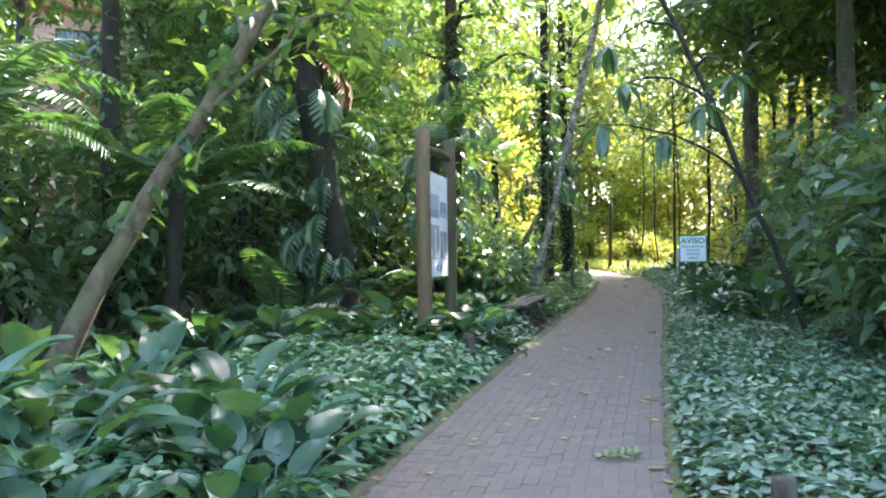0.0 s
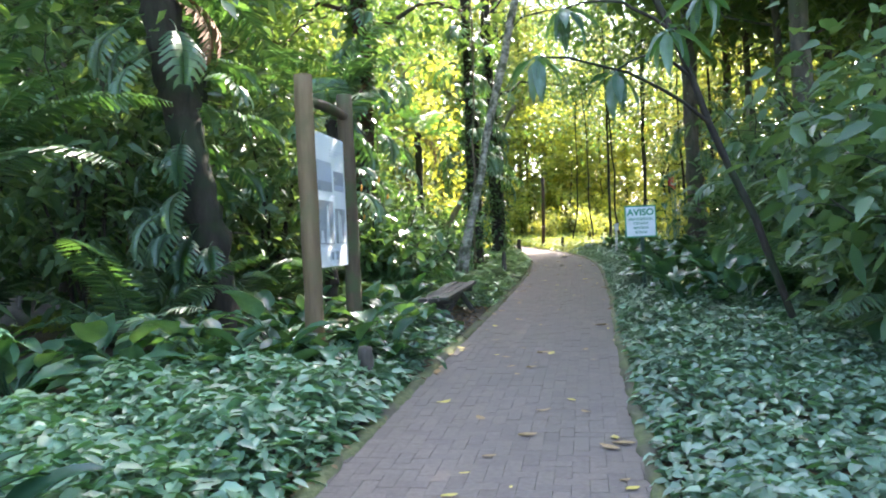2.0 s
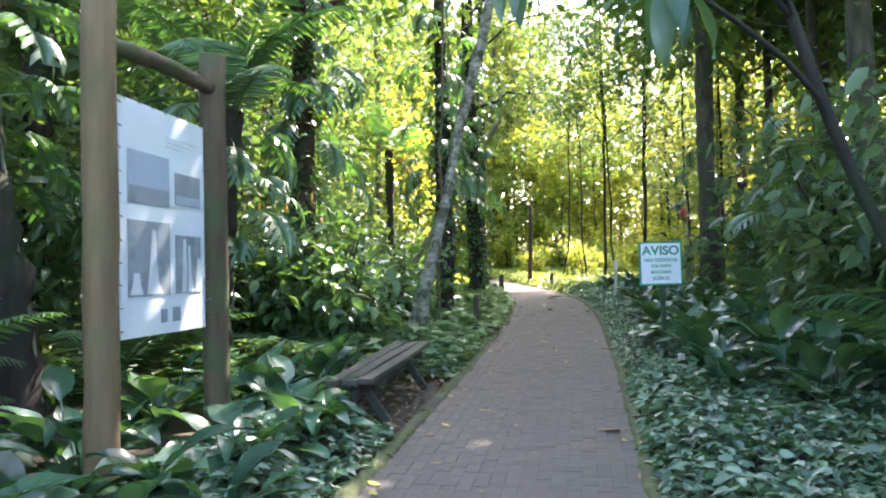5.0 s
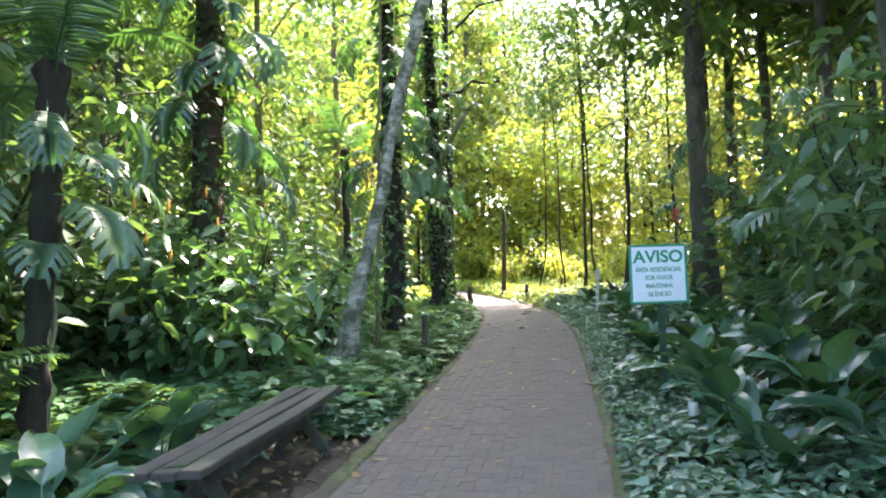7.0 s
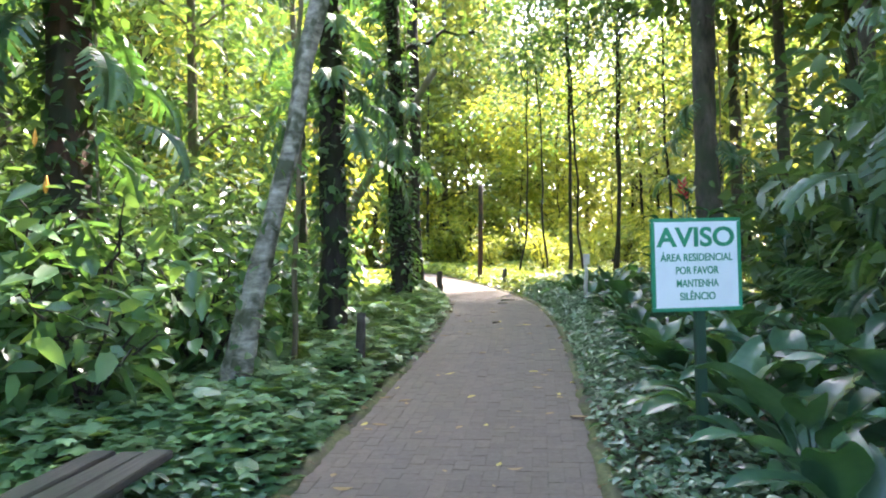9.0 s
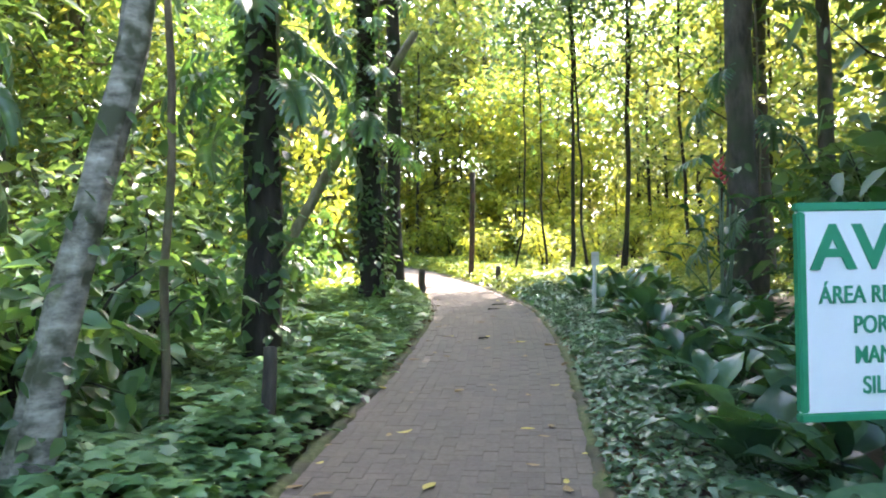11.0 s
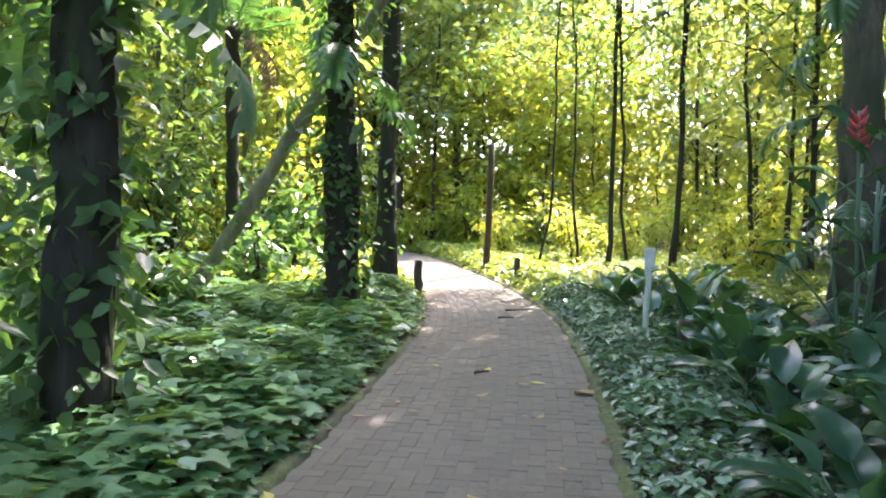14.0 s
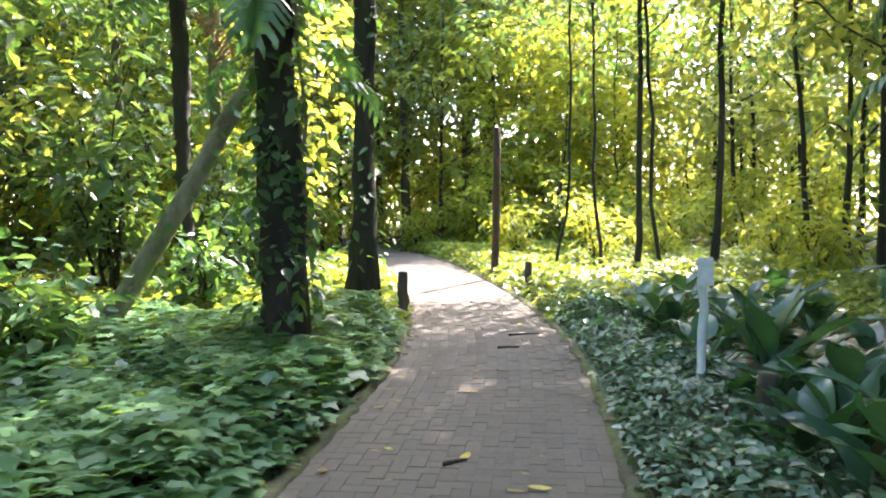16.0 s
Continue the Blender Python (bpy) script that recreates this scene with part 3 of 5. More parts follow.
def tree(x, y, height, radius, lean=(0.0, 0.0), bark=None, crown_from=0.55, reach=2.6, limbs=9, twigs=9, per=26, size=0.2, leaf=None, label="tall slender forest tree with dark bark",
         name="tree", ivy=0, ivy_size=0.14, ivy_span=(0.0, 1.0), bumpy=0.12, wob=0.03, group="forest trees", flare=1.5, top=0.35, limb_up=0.5, oval=False, sides=12, spread=0.45, rings=16):
    global TREE_NO
    TREE_NO += 1
    sd = 900 + TREE_NO * 7
    rng = np.random.default_rng(sd)
    z0 = float(gz(x, y))
    root = thing(name, pose(x, y, z0 - 0.05), label, "tree", group)
    n = rings
    t = np.linspace(0, 1, n)
    ax = np.stack([lean[0] * height * t + rng.normal(0, wob * 4 / math.sqrt(n), n).cumsum() * 0.6, lean[1] * height * t + rng.normal(0, wob * 4 / math.sqrt(n), n).cumsum() * 0.6, height * t], 1)
    ax[0, :2] = 0
    rad = radius * (1 - (1 - top) * t) * (1 + (flare - 1) * np.exp(-t * 16))
    V, F = tube(ax, rad, sides, bumpy, sd)
    fast_mesh("trunk", V, F, bark or M_BARK, root)
    if limbs:
        twiglets, ends = [], []
        for k in range(limbs):
            tt = crown_from + (1 - crown_from) * (k + rng.uniform(0, 0.9)) / limbs
            i = min(int(tt * (n - 1)), n - 2)
            a = k * 2.4 + rng.uniform(-0.5, 0.5)
            ln = reach * rng.uniform(0.6, 1.15) * (1.05 - 0.4 * (tt - crown_from) / (1 - crown_from))
            d = np.array([math.cos(a), math.sin(a), limb_up * rng.uniform(0.4, 1.4)])
            e = ax[i] + d * ln
            line = bend(ax[i], e, 7, (0, 0, 0.12 * ln), 0.03 * ln, sd + k)
            fast_mesh("limb", *tube(line, np.linspace(rad[i] * 0.45, 0.012, 7), 5, 0.1, sd + k), bark or M_BARK, root)
            for q in range(twigs):
                j = rng.uniform(0.3, 1.0) * 6
                j0 = min(int(j), 5)
                c = line[j0] + (line[j0 + 1] - line[j0]) * (j - j0)
                e2 = c + rand_dirs(rng, 1, -0.5, 0.7)[0] * ln * rng.uniform(0.15, 0.42)
                ends.append(e2)
                if q < 2:
                    twiglets.append(tube(bend(c, e2, 4, wob=0.02, seed=sd + q), np.linspace(0.012, 0.004, 4), 4, cap=False))
        V, F = join(twiglets)
        fast_mesh("twigwork", V, F, bark or M_BARK, root)["kind"] = "stuff"
        V, F = crown_leaves(rng, np.array(ends), spread, per, size, oval=oval)
        fast_mesh("crown", V, F, leaf or M_CROWN, root)["kind"] = "stuff"
    if ivy:
        climber(root, ax, rad, ivy, ivy_size, sd + 3, None, *ivy_span)
    return root, ax, rad


# trees that stand by the path
tree(2.93, 20.9, 13, 0.165, (0.015, 0.0), ivy=1000, ivy_size=0.145, ivy_span=(0.0, 0.5), rings=44, sides=18, bumpy=0.26, label="dark trunk hung with climbing leaves beside the path", reach=3.4, crown_from=0.6, limbs=8, per=12, size=0.22)
tree(4.31, 25.8, 14, 0.19, (-0.012, 0.0), ivy=1500, ivy_size=0.14, ivy_span=(0.0, 0.55), rings=44, sides=18, bumpy=0.26, label="dark trunk wrapped in climbing ivy", reach=3.0, crown_from=0.38, limbs=11, per=24, size=0.22)
tree(4.95, 29.3, 14, 0.17, (0.02, 0.0), ivy=160, ivy_span=(0.05, 0.4), bark=M_BARK, rings=44, sides=18, bumpy=0.26, label="straight brown trunk beside the bend", reach=3.0)
tree(0.36, 18.8, 14, 0.23, (-0.005, 0.0), bark=M_BARK_RED, ivy=1500, ivy_size=0.145, ivy_span=(0.0, 0.5), rings=44, sides=18, label="reddish dark trunk overgrown with creepers", reach=3.6, bumpy=0.3, crown_from=0.37, limbs=14, twigs=10, per=14, size=0.3, spread=0.7, limb_up=0.25)
tree(2.0, 17.2, 12, 0.085, (0.24, 0.0), bark=M_BARK_PALE, ivy=140, ivy_size=0.10, ivy_span=(0.0, 0.18), rings=44, sides=18, bumpy=0.26, label="slim pale leaning trunk with blotched bark", reach=3.0, top=0.6, flare=1.8)
tree(10.2, 24.2, 15, 0.25, (-0.01, 0.0), bark=M_BARK_HAZY, rings=44, sides=18, bumpy=0.26, label="stout trunk among the undergrowth, coloured grey-brown for haze", reach=3.5, crown_from=0.52, limbs=14, twigs=12, per=28, size=0.34, spread=0.6, limb_up=0.3, ivy=160)
# added to keep the sun off the path with its crown
tree(8.9, 13.4, 12, 0.2, (-0.02, 0.0), label="stout tree added to spread shade over the path", reach=6.5, crown_from=0.6, limbs=16, twigs=13, per=58, size=0.36, spread=0.8, limb_up=0.2, ivy=200, ivy_span=(0, 0.5))
tree(-5.2, 11.6, 12, 0.18, (0.02, 0.0), label="spreading shade tree behind the palms", reach=5.0, crown_from=0.58, limbs=13, twigs=12, per=22, size=0.36, spread=0.75, limb_up=0.2, ivy=200, ivy_span=(0, 0.5))
# these two are added for shade, with crowns above the view
tree(7.5, 8.6, 12.5, 0.18, (-0.02, 0.0), label="spreading tree added to shade the ground cover", reach=6.4, crown_from=0.6, limbs=14, twigs=12, per=34, size=0.36, spread=0.8, limb_up=0.2, ivy=200, ivy_span=(0, 0.5))
tree(6.2, 3.0, 12.5, 0.2, (-0.02, 0.0), label="spreading tree added out of view to shade the start", reach=6.0, crown_from=0.6, limbs=12, twigs=11, per=16, size=0.36, spread=0.75, limb_up=0.2)
tree(2.49, 18.2, 9.5, 0.03, (0.01, 0.01), bark=M_BARK_BROWN, label="slim straight brown trunk beside the path", reach=1.8, crown_from=0.55, limbs=6, twigs=7, per=10, size=0.2, flare=1.25, sides=10, wob=0.05, group="slim trees")
tree(-4.35, 8.0, 6.2, 0.12, (0.6, -0.01), bark=M_BARK_BROWN, bumpy=0.22, ivy=60, ivy_size=0.2, ivy_span=(0.25, 0.6), label="leaning mossy trunk above the plants", reach=2.4, limbs=6, top=0.6, wob=0.05, crown_from=0.45, limb_up=1.1)
tree(2.0, 27.1, 5.2, 0.11, (0.62, 0.0), bark=M_BARK_MOSS, label="leaning mossy trunk with climbing leaves", limbs=0, ivy=80, ivy_span=(0.1, 0.9), top=0.7)


# ---- wall of saplings and shrubs ahead, in the light ----
def shrub(x, y, height, radius, stems, leaves, size, leaf, label, seed, name="shrub", group="undergrowth shrubs", ratio=0.4, oval=True, low=0.15):
    rng = np.random.default_rng(seed)
    root = thing(name, pose(x, y, float(gz(x, y)) - 0.04), label, "shrub", group)
    pieces, ends = [], []
    for k in range(stems):
        a = k * 2.4 + rng.uniform(-0.6, 0.6)
        r = radius * rng.uniform(0.25, 1.0)
        tip = np.array([math.cos(a) * r, math.sin(a) * r, height * rng.uniform(0.55, 1.0)])
        line = bend((rng.normal(0, 0.06), rng.normal(0, 0.06), 0), tip, 8, (-tip[0] * 0.15, -tip[1] * 0.15, 0.1 * height), 0.02 * height, seed + k)
        fast_mesh("stem", *tube(line, np.linspace(0.02 + 0.004 * height, 0.005, 8), 5, 0.05, seed + k, cap=False), M_BARK, root)
        for q in range(9):
            j = rng.uniform(low, 1.0) * 7
            j0 = min(int(j), 6)
            c = line[j0] + (line[j0 + 1] - line[j0]) * (j - j0)
            e = c + rand_dirs(rng, 1, -0.4, 0.5)[0] * radius * rng.uniform(0.15, 0.5)
            if q % 2 == 0:
                pieces.append(tube(bend(c, e, 3, (0, 0, 0.03), seed=seed + q), [0.006, 0.005, 0.003], 3, cap=False))
            ends += [e, (c + e) / 2]
    V, F = join(pieces)
    fast_mesh("twigwork", V, F, M_BARK, root)["kind"] = "stuff"
    ends = np.array(ends)
    V, F = crown_leaves(rng, ends, 0.16 * radius + 0.05, max(1, leaves // len(ends)), size, ratio, 0.25, oval, 0.8)
    fast_mesh("foliage", V, F, leaf, root)["kind"] = "stuff"
    return root


def free_of_path(x, y, margin):
    return abs(x - float(path_x(y))) > float(path_half(y)) + margin


# bright saplings beyond the bend: slim stems, leafy from low down
rs = np.random.default_rng(77)


def scatter(sources, places, low=0.85, high=1.2):
    for x, y in places:
        s = sources[rs.integers(len(sources))]
        k = rs.uniform(low, high)
        c = copy_thing(s, pose(x, y, float(gz(x, y)) - 0.05, 0, 0, rs.uniform(0, 360)))
        c.matrix_basis = c.matrix_basis @ Matrix.Diagonal((k, k, k * rs.uniform(0.9, 1.15), 1))


def spots(n, x0, x1, y0, y1, apart, path_gap, bar=None):
    out = []
    for _ in range(n * 40):
        x, y = rs.uniform(x0, x1), rs.uniform(y0, y1)
        if len(out) < n and free_of_path(x, y, path_gap) and all((x - a) ** 2 + (y - b) ** 2 > apart ** 2 for a, b in out) and not (bar and bar(x, y)):
            out.append((x, y))
    return out


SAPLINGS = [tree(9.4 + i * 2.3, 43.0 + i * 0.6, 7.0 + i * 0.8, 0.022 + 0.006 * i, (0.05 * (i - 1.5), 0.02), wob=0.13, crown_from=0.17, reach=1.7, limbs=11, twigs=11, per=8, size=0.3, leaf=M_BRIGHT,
                 label="slim sapling with leaves tinted sunlit yellow-green", name="sapling", group="saplings beyond the bend", flare=1.2, top=0.3, spread=0.36, oval=False, sides=8)[0] for i in range(4)]
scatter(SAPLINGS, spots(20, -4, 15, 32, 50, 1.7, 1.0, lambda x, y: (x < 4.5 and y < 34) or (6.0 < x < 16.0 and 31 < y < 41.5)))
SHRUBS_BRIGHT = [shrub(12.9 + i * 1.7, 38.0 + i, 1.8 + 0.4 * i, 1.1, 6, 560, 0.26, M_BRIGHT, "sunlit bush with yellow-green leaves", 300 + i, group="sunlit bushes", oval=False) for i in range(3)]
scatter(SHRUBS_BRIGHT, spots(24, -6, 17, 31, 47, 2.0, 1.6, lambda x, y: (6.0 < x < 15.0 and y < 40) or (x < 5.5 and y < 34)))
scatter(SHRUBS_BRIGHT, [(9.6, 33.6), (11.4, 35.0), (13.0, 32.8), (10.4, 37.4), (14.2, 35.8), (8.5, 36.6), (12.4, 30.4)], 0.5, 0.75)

# shady shrubs on both sides
SHRUBS_DARK = [shrub(5.3 + i * 1.0, 8.4 + i * 1.9, 2.4 + 0.5 * i, 1.3, 8, 900, 0.235, M_SHRUB, "shady shrub with arching leafy stems", 330 + i, group="shady shrubs", ratio=0.5) for i in range(3)]
scatter(SHRUBS_DARK, [(5.7, 7.4), (6.2, 5.2), (5.9, 9.2), (6.9, 7.0)], 1.05, 1.3)
scatter(SHRUBS_DARK, [(5.7, 6.3), (6.4, 8.0), (6.6, 10.2), (7.4, 12.0), (7.6, 14.4), (8.2, 16.2), (9.2, 18.4), (9.8, 20.6), (11.2, 22.2), (13.4, 23.4), (8.6, 11.6), (9.8, 14.0), (10.8, 17.0), (12.6, 20.0),
                      (15.4, 25.4),
                      (-4.6, 11.0), (-3.4, 12.6), (-2.6, 14.4), (-1.4, 15.6), (-0.8, 17.4), (-5.8, 9.4), (-5.4, 13.6), (-4.2, 16.2), (-2.6, 18.4), (-6.8, 11.8), (-6.4, 7.4), (-7.4, 9.2), (-5.6, 18.2),
                      (-3.8, 21.0), (-1.4, 21.8), (-5.4, 24.0), (-2.6, 26.0), (-4.6, 28.6), (-1.4, 29.4), (0.9, 31.0), (-7.6, 15.6), (-8.0, 21.0), (1.0, 23.6), (0.0, 25.2), (2.2, 33.0), (-8.2, 26.0)])
LOW_SHRUBS = [shrub(1.1 - 0.9 * i, 16.5 + 0.4 * i, 1.2 + 0.2 * i, 0.8, 9, 470, 0.22, M_IVY, "low leafy shrub under the trees", 340 + i, group="low shrubs", ratio=0.58) for i in range(3)]
scatter(LOW_SHRUBS, [(1.7, 18.2), (0.9, 17.7), (-0.2, 18.6), (1.9, 19.6), (0.7, 20.1), (1.2, 21.8), (-0.9, 19.8), (2.0, 23.2), (0.2, 22.6), (-1.0, 24.0), (2.2, 25.2), (-2.2, 22.2), (-1.6, 17.0), (3.2, 31.2), (2.9, 28.8)])
def flowering_shrub(x, y):
    root = shrub(x, y, 2.3, 0.9, 8, 520, 0.23, M_IVY, "leafy shrub with upright orange flower spikes", 350, name="flowering_shrub", group="low shrubs", ratio=0.55)
    for dx, dy, z in ((-0.55, -0.3, 2.15), (-0.15, -0.45, 2.1), (-0.4, -0.4, 1.75), (-0.5, -0.2, 1.5), (-0.12, -0.5, 1.55), (0.35, -0.3, 1.9), (0.2, -0.1, 2.3), (-0.65, -0.4, 0.95)):
        fast_mesh("flower_spike", *tube(bend((dx, dy, z), (dx + 0.01, dy, z + 0.15), 6), [0.004, 0.018, 0.022, 0.018, 0.01, 0.002], 7, 0.15), M_ORANGE, root, "orange flower spike")


flowering_shrub(0.35, 17.3)
# small trees that are leafy from low down and fill the middle distance
SMALL = [tree(-3.6 - 1.7 * i, 14.6 + 2.1 * i, 7.5 + i, 0.07 + 0.01 * i, (0.03 * (i - 1), 0), crown_from=0.18, reach=2.3, limbs=11, twigs=12, per=15, size=0.265, leaf=M_SHRUB, oval=False, spread=0.42, sides=8, bark=M_BARK_HAZY,
              label="small understorey tree with dense dark leaves", name="understorey_tree", group="understorey trees")[0] for i in range(3)]
# SMALL_LIT carries sunlight in its leaf colour, SMALL the shade
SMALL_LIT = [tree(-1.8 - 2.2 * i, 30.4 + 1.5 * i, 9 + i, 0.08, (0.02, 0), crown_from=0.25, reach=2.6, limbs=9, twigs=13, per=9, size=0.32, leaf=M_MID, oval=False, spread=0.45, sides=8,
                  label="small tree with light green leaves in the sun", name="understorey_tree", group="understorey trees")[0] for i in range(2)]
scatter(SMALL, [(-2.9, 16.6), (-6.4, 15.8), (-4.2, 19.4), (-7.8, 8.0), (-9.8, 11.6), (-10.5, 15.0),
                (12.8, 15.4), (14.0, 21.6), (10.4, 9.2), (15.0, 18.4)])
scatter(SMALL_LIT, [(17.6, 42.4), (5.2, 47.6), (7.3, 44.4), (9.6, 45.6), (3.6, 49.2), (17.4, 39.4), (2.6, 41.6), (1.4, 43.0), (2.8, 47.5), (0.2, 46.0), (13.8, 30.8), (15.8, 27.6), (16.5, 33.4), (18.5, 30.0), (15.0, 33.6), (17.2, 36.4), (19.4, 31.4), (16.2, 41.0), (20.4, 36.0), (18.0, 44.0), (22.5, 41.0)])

tree(1.9, 34.4, 13, 0.15, (0.01, 0.0), bark=M_BARK_BROWN, crown_from=0.6, reach=2.6, limbs=9, per=14, size=0.24, ivy=160, ivy_span=(0, 0.4), label="straight brown trunk in the light behind the leaning one")
for _x, _y, _h, _r in [(0.0, 27.2, 13.0, 0.12), (-1.9, 30.6, 14.0, 0.15), (-4.2, 26.2, 13.0, 0.12), (-3.0, 20.2, 12.0, 0.10)]:
    tree(_x, _y, _h, _r, (0.01, 0.0), bark=M_BARK_BROWN, crown_from=0.3, reach=2.4, limbs=13, twigs=10, per=15, size=0.27, spread=0.5, oval=False, ivy=200, ivy_span=(0, 0.35), label="brown-barked tree with a shady crown deeper in the wood")
# slim dark trunks in the light beyond the bend
for _x, _y, _h, _r, _l in [(8.5, 32.7, 8.5, 0.035, 0.01), (9.4, 32.6, 9.5, 0.04, -0.02), (10.0, 32.4, 11, 0.075, -0.015), (10.45, 32.2, 10, 0.05, -0.03), (11.3, 31.9, 12, 0.075, 0.01), (11.05, 31.5, 9, 0.045, 0.03), (13.2, 32.2, 12, 0.07, 0.0)]:
    tree(_x, _y, _h + 1.5, _r * 0.82, (_l * 1.6, 0.0), crown_from=0.42, reach=2.1, limbs=10, twigs=9, per=20, size=0.19, leaf=M_SHRUB, oval=False, label="slim dark trunk against the light", name="tree", group="slim trees", flare=1.2, sides=8, wob=0.09)
scatter(SMALL, [(-3.6, 39.4), (0.0, 34.6), (-2.6, 31.6), (-3.6, 24.6), (-2.2, 28.0), (-6.4, 27.4), (-9.4, 24.2), (-7.4, 32.5), (-11.5, 29), (-4.4, 35.5), (-2.4, 23.0), (-8.0, 30.0), (-3.0, 34.0), (-0.6, 38.0), (-6.5, 38.0), (-10, 34)], 0.9, 1.15)
# tall trees added round about, whose crowns close the roof against light; those towards the sun are the densest
TALL = [tree(-2.2 - i * 3.3, 23.5 + i * 2.2, 13 + i, 0.13 + 0.03 * i, (0.02 * (i - 1), 0.01), crown_from=0.5, reach=3.3, limbs=11, twigs=9, per=26, size=0.3, spread=0.55, bark=M_BARK_HAZY,
             label="tall added tree with a leafy shading crown", ivy=150, ivy_span=(0, 0.3))[0] for i in range(3)]
TALL_DENSE = [tree(11.6 + i * 3.3, 21.4 + i * 3.2, 13.5 + i, 0.14 + 0.03 * i, (0.02 * (i - 1), 0.01), crown_from=0.44, reach=3.8, limbs=15, twigs=10, per=36, size=0.4, spread=0.7, bark=M_BARK_HAZY,
                   label="tall tree added to block sun with its dense crown", ivy=150, ivy_span=(0, 0.3))[0] for i in range(3)]
rs = np.random.default_rng(78)
scatter(TALL_DENSE, [(9.5, 17.2), (13.0, 19.6), (16.4, 23), (15.0, 17.0), (17.5, 19.5), (18.5, 27), (16, 13), (14, 8), (14.4, 30.4), (13.0, 26.2), (14.8, 26.0)], 0.95, 1.2)
# the first two stand out of view, added to dim skylight at the start
scatter(TALL, [(-3.6, -1.2), (-4.8, 2.2), (-4.6, 19.0), (-7.0, 6.0), (-10.5, 9.5), (-9.5, 16.5), (-13.5, 20), (-7, 28.5), (-4.2, 32.5), (-9.0, 33.5), (-12, 30), (-7.4, 22.4), (-4.4, 27.4), (-9.4, 25.6), (7.2, 2.0), (-6.0, -2.0)])
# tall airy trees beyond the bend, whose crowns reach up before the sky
TALL_LIT = [tree(0.6 + i * 4.6, 47.0 + i * 1.3, 15.5 + i, 0.11 + 0.02 * i, (0.02 * (i - 1), 0.0), crown_from=0.3, reach=3.0, limbs=15, twigs=11, per=17, size=0.36, spread=0.6, leaf=M_MID, bark=M_BARK_HAZY, oval=False, sides=8,
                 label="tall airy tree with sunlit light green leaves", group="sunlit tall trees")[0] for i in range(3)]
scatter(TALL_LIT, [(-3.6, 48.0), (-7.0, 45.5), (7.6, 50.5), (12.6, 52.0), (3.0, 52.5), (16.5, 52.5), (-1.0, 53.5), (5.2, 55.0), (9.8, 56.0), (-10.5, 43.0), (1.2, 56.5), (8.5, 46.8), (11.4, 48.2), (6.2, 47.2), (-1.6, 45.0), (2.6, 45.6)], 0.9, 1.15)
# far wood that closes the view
# thickets with sunlight put into the leaf colour; FARBUSH keeps the shaded tone
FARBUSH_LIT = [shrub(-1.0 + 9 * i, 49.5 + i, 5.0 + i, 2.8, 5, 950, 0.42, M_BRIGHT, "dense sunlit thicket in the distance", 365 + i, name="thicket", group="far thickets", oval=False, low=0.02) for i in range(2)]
FARBUSH = [shrub(-15 - 3 * i, 36 + 2 * i, 7.5 + i, 3.8, 4, 900, 0.58, M_CROWN, "dense dark green thicket in the distance", 360 + i, name="thicket", group="far thickets", oval=False, low=0.02) for i in range(2)]
FARTREE = [tree(-22 - 5 * i, 44, 19 + 2 * i, 0.25, crown_from=0.15, reach=4.6, limbs=8, twigs=13, per=20, size=0.62, spread=1.0, label="tall tree at the far edge of the wood", group="far trees", name="tree")[0] for i in range(2)]
pl = []
for k in range(52):
    a = k / 52 * 2 * math.pi
    r = rs.uniform(22, 31)
    x, y = 3 + r * math.sin(a), 16 + r * 1.1 * math.cos(a)
    if y < 42 and not (-2 < x < 18 and y > 34):
        pl.append((x, y))
scatter(FARBUSH, pl)
pl = [(4 + r * math.sin(radians(a)), 6 + r * math.cos(radians(a))) for a in range(-80, 81, 5) for r in (rs.uniform(46, 52),) if not -6 < a < 22]
scatter(FARTREE, pl)
pl = [(4 + r * math.sin(radians(a)), 6 + r * math.cos(radians(a))) for a in range(-76, 80, 6) for r in (rs.uniform(56, 64),)]
scatter(FARBUSH, pl, 1.0, 1.4)
scatter(FARBUSH_LIT, [(-12 + 3.4 * k, 50 + 2.5 * (k % 2)) for k in range(11)], 0.85, 1.1)
scatter(SMALL_LIT, spots(10, -8, 28, 43, 54, 2.6, 1.0), 0.9, 1.2)
scatter(SMALL_LIT, [(16.0, 47.5),  (6.2, 50.5), (13.2, 46.5)], 1.05, 1.25)
scatter(SHRUBS_BRIGHT, [(1.6, 41.4), (3.4, 42.6), (4.9, 44.0), (6.4, 42.4), (8.0, 42.8), (9.8, 41.6), (11.4, 43.6), (0.2, 43.0), (-1.6, 41.2), (-3.4, 42.4)], 0.75, 1.05)
scatter(FARBUSH_LIT, [(21.0, 38.5), (24.0, 35.5), (19.8, 43.0), (26.0, 40.0), (23.0, 46.0), (22.6, 32.0)], 1.0, 1.25)
scatter(FARBUSH_LIT, [(-14 + 3.6 * k, 57 + 2.0 * (k % 2)) for k in range(13)], 1.0, 1.3)
scatter(FARBUSH_LIT, [(-6.0, 52), (-2.6, 51), (0.8, 52), (4.0, 51.5), (7.0, 53), (10.0, 52)], 0.85, 1.0)
scatter(FARTREE, [(-14 + 4.2 * k, 57 + 2 * (k % 3)) for k in range(6)], 0.8, 0.95)
scatter(FARTREE, [(11 + 4.2 * k, 59 + 2 * (k % 3)) for k in range(6)], 0.68, 0.82)
scatter(FARTREE, [(4 + 39 * math.sin(radians(a)), 6 + 39 * math.cos(radians(a))) for a in range(-64, -12, 7)], 0.7, 0.95)
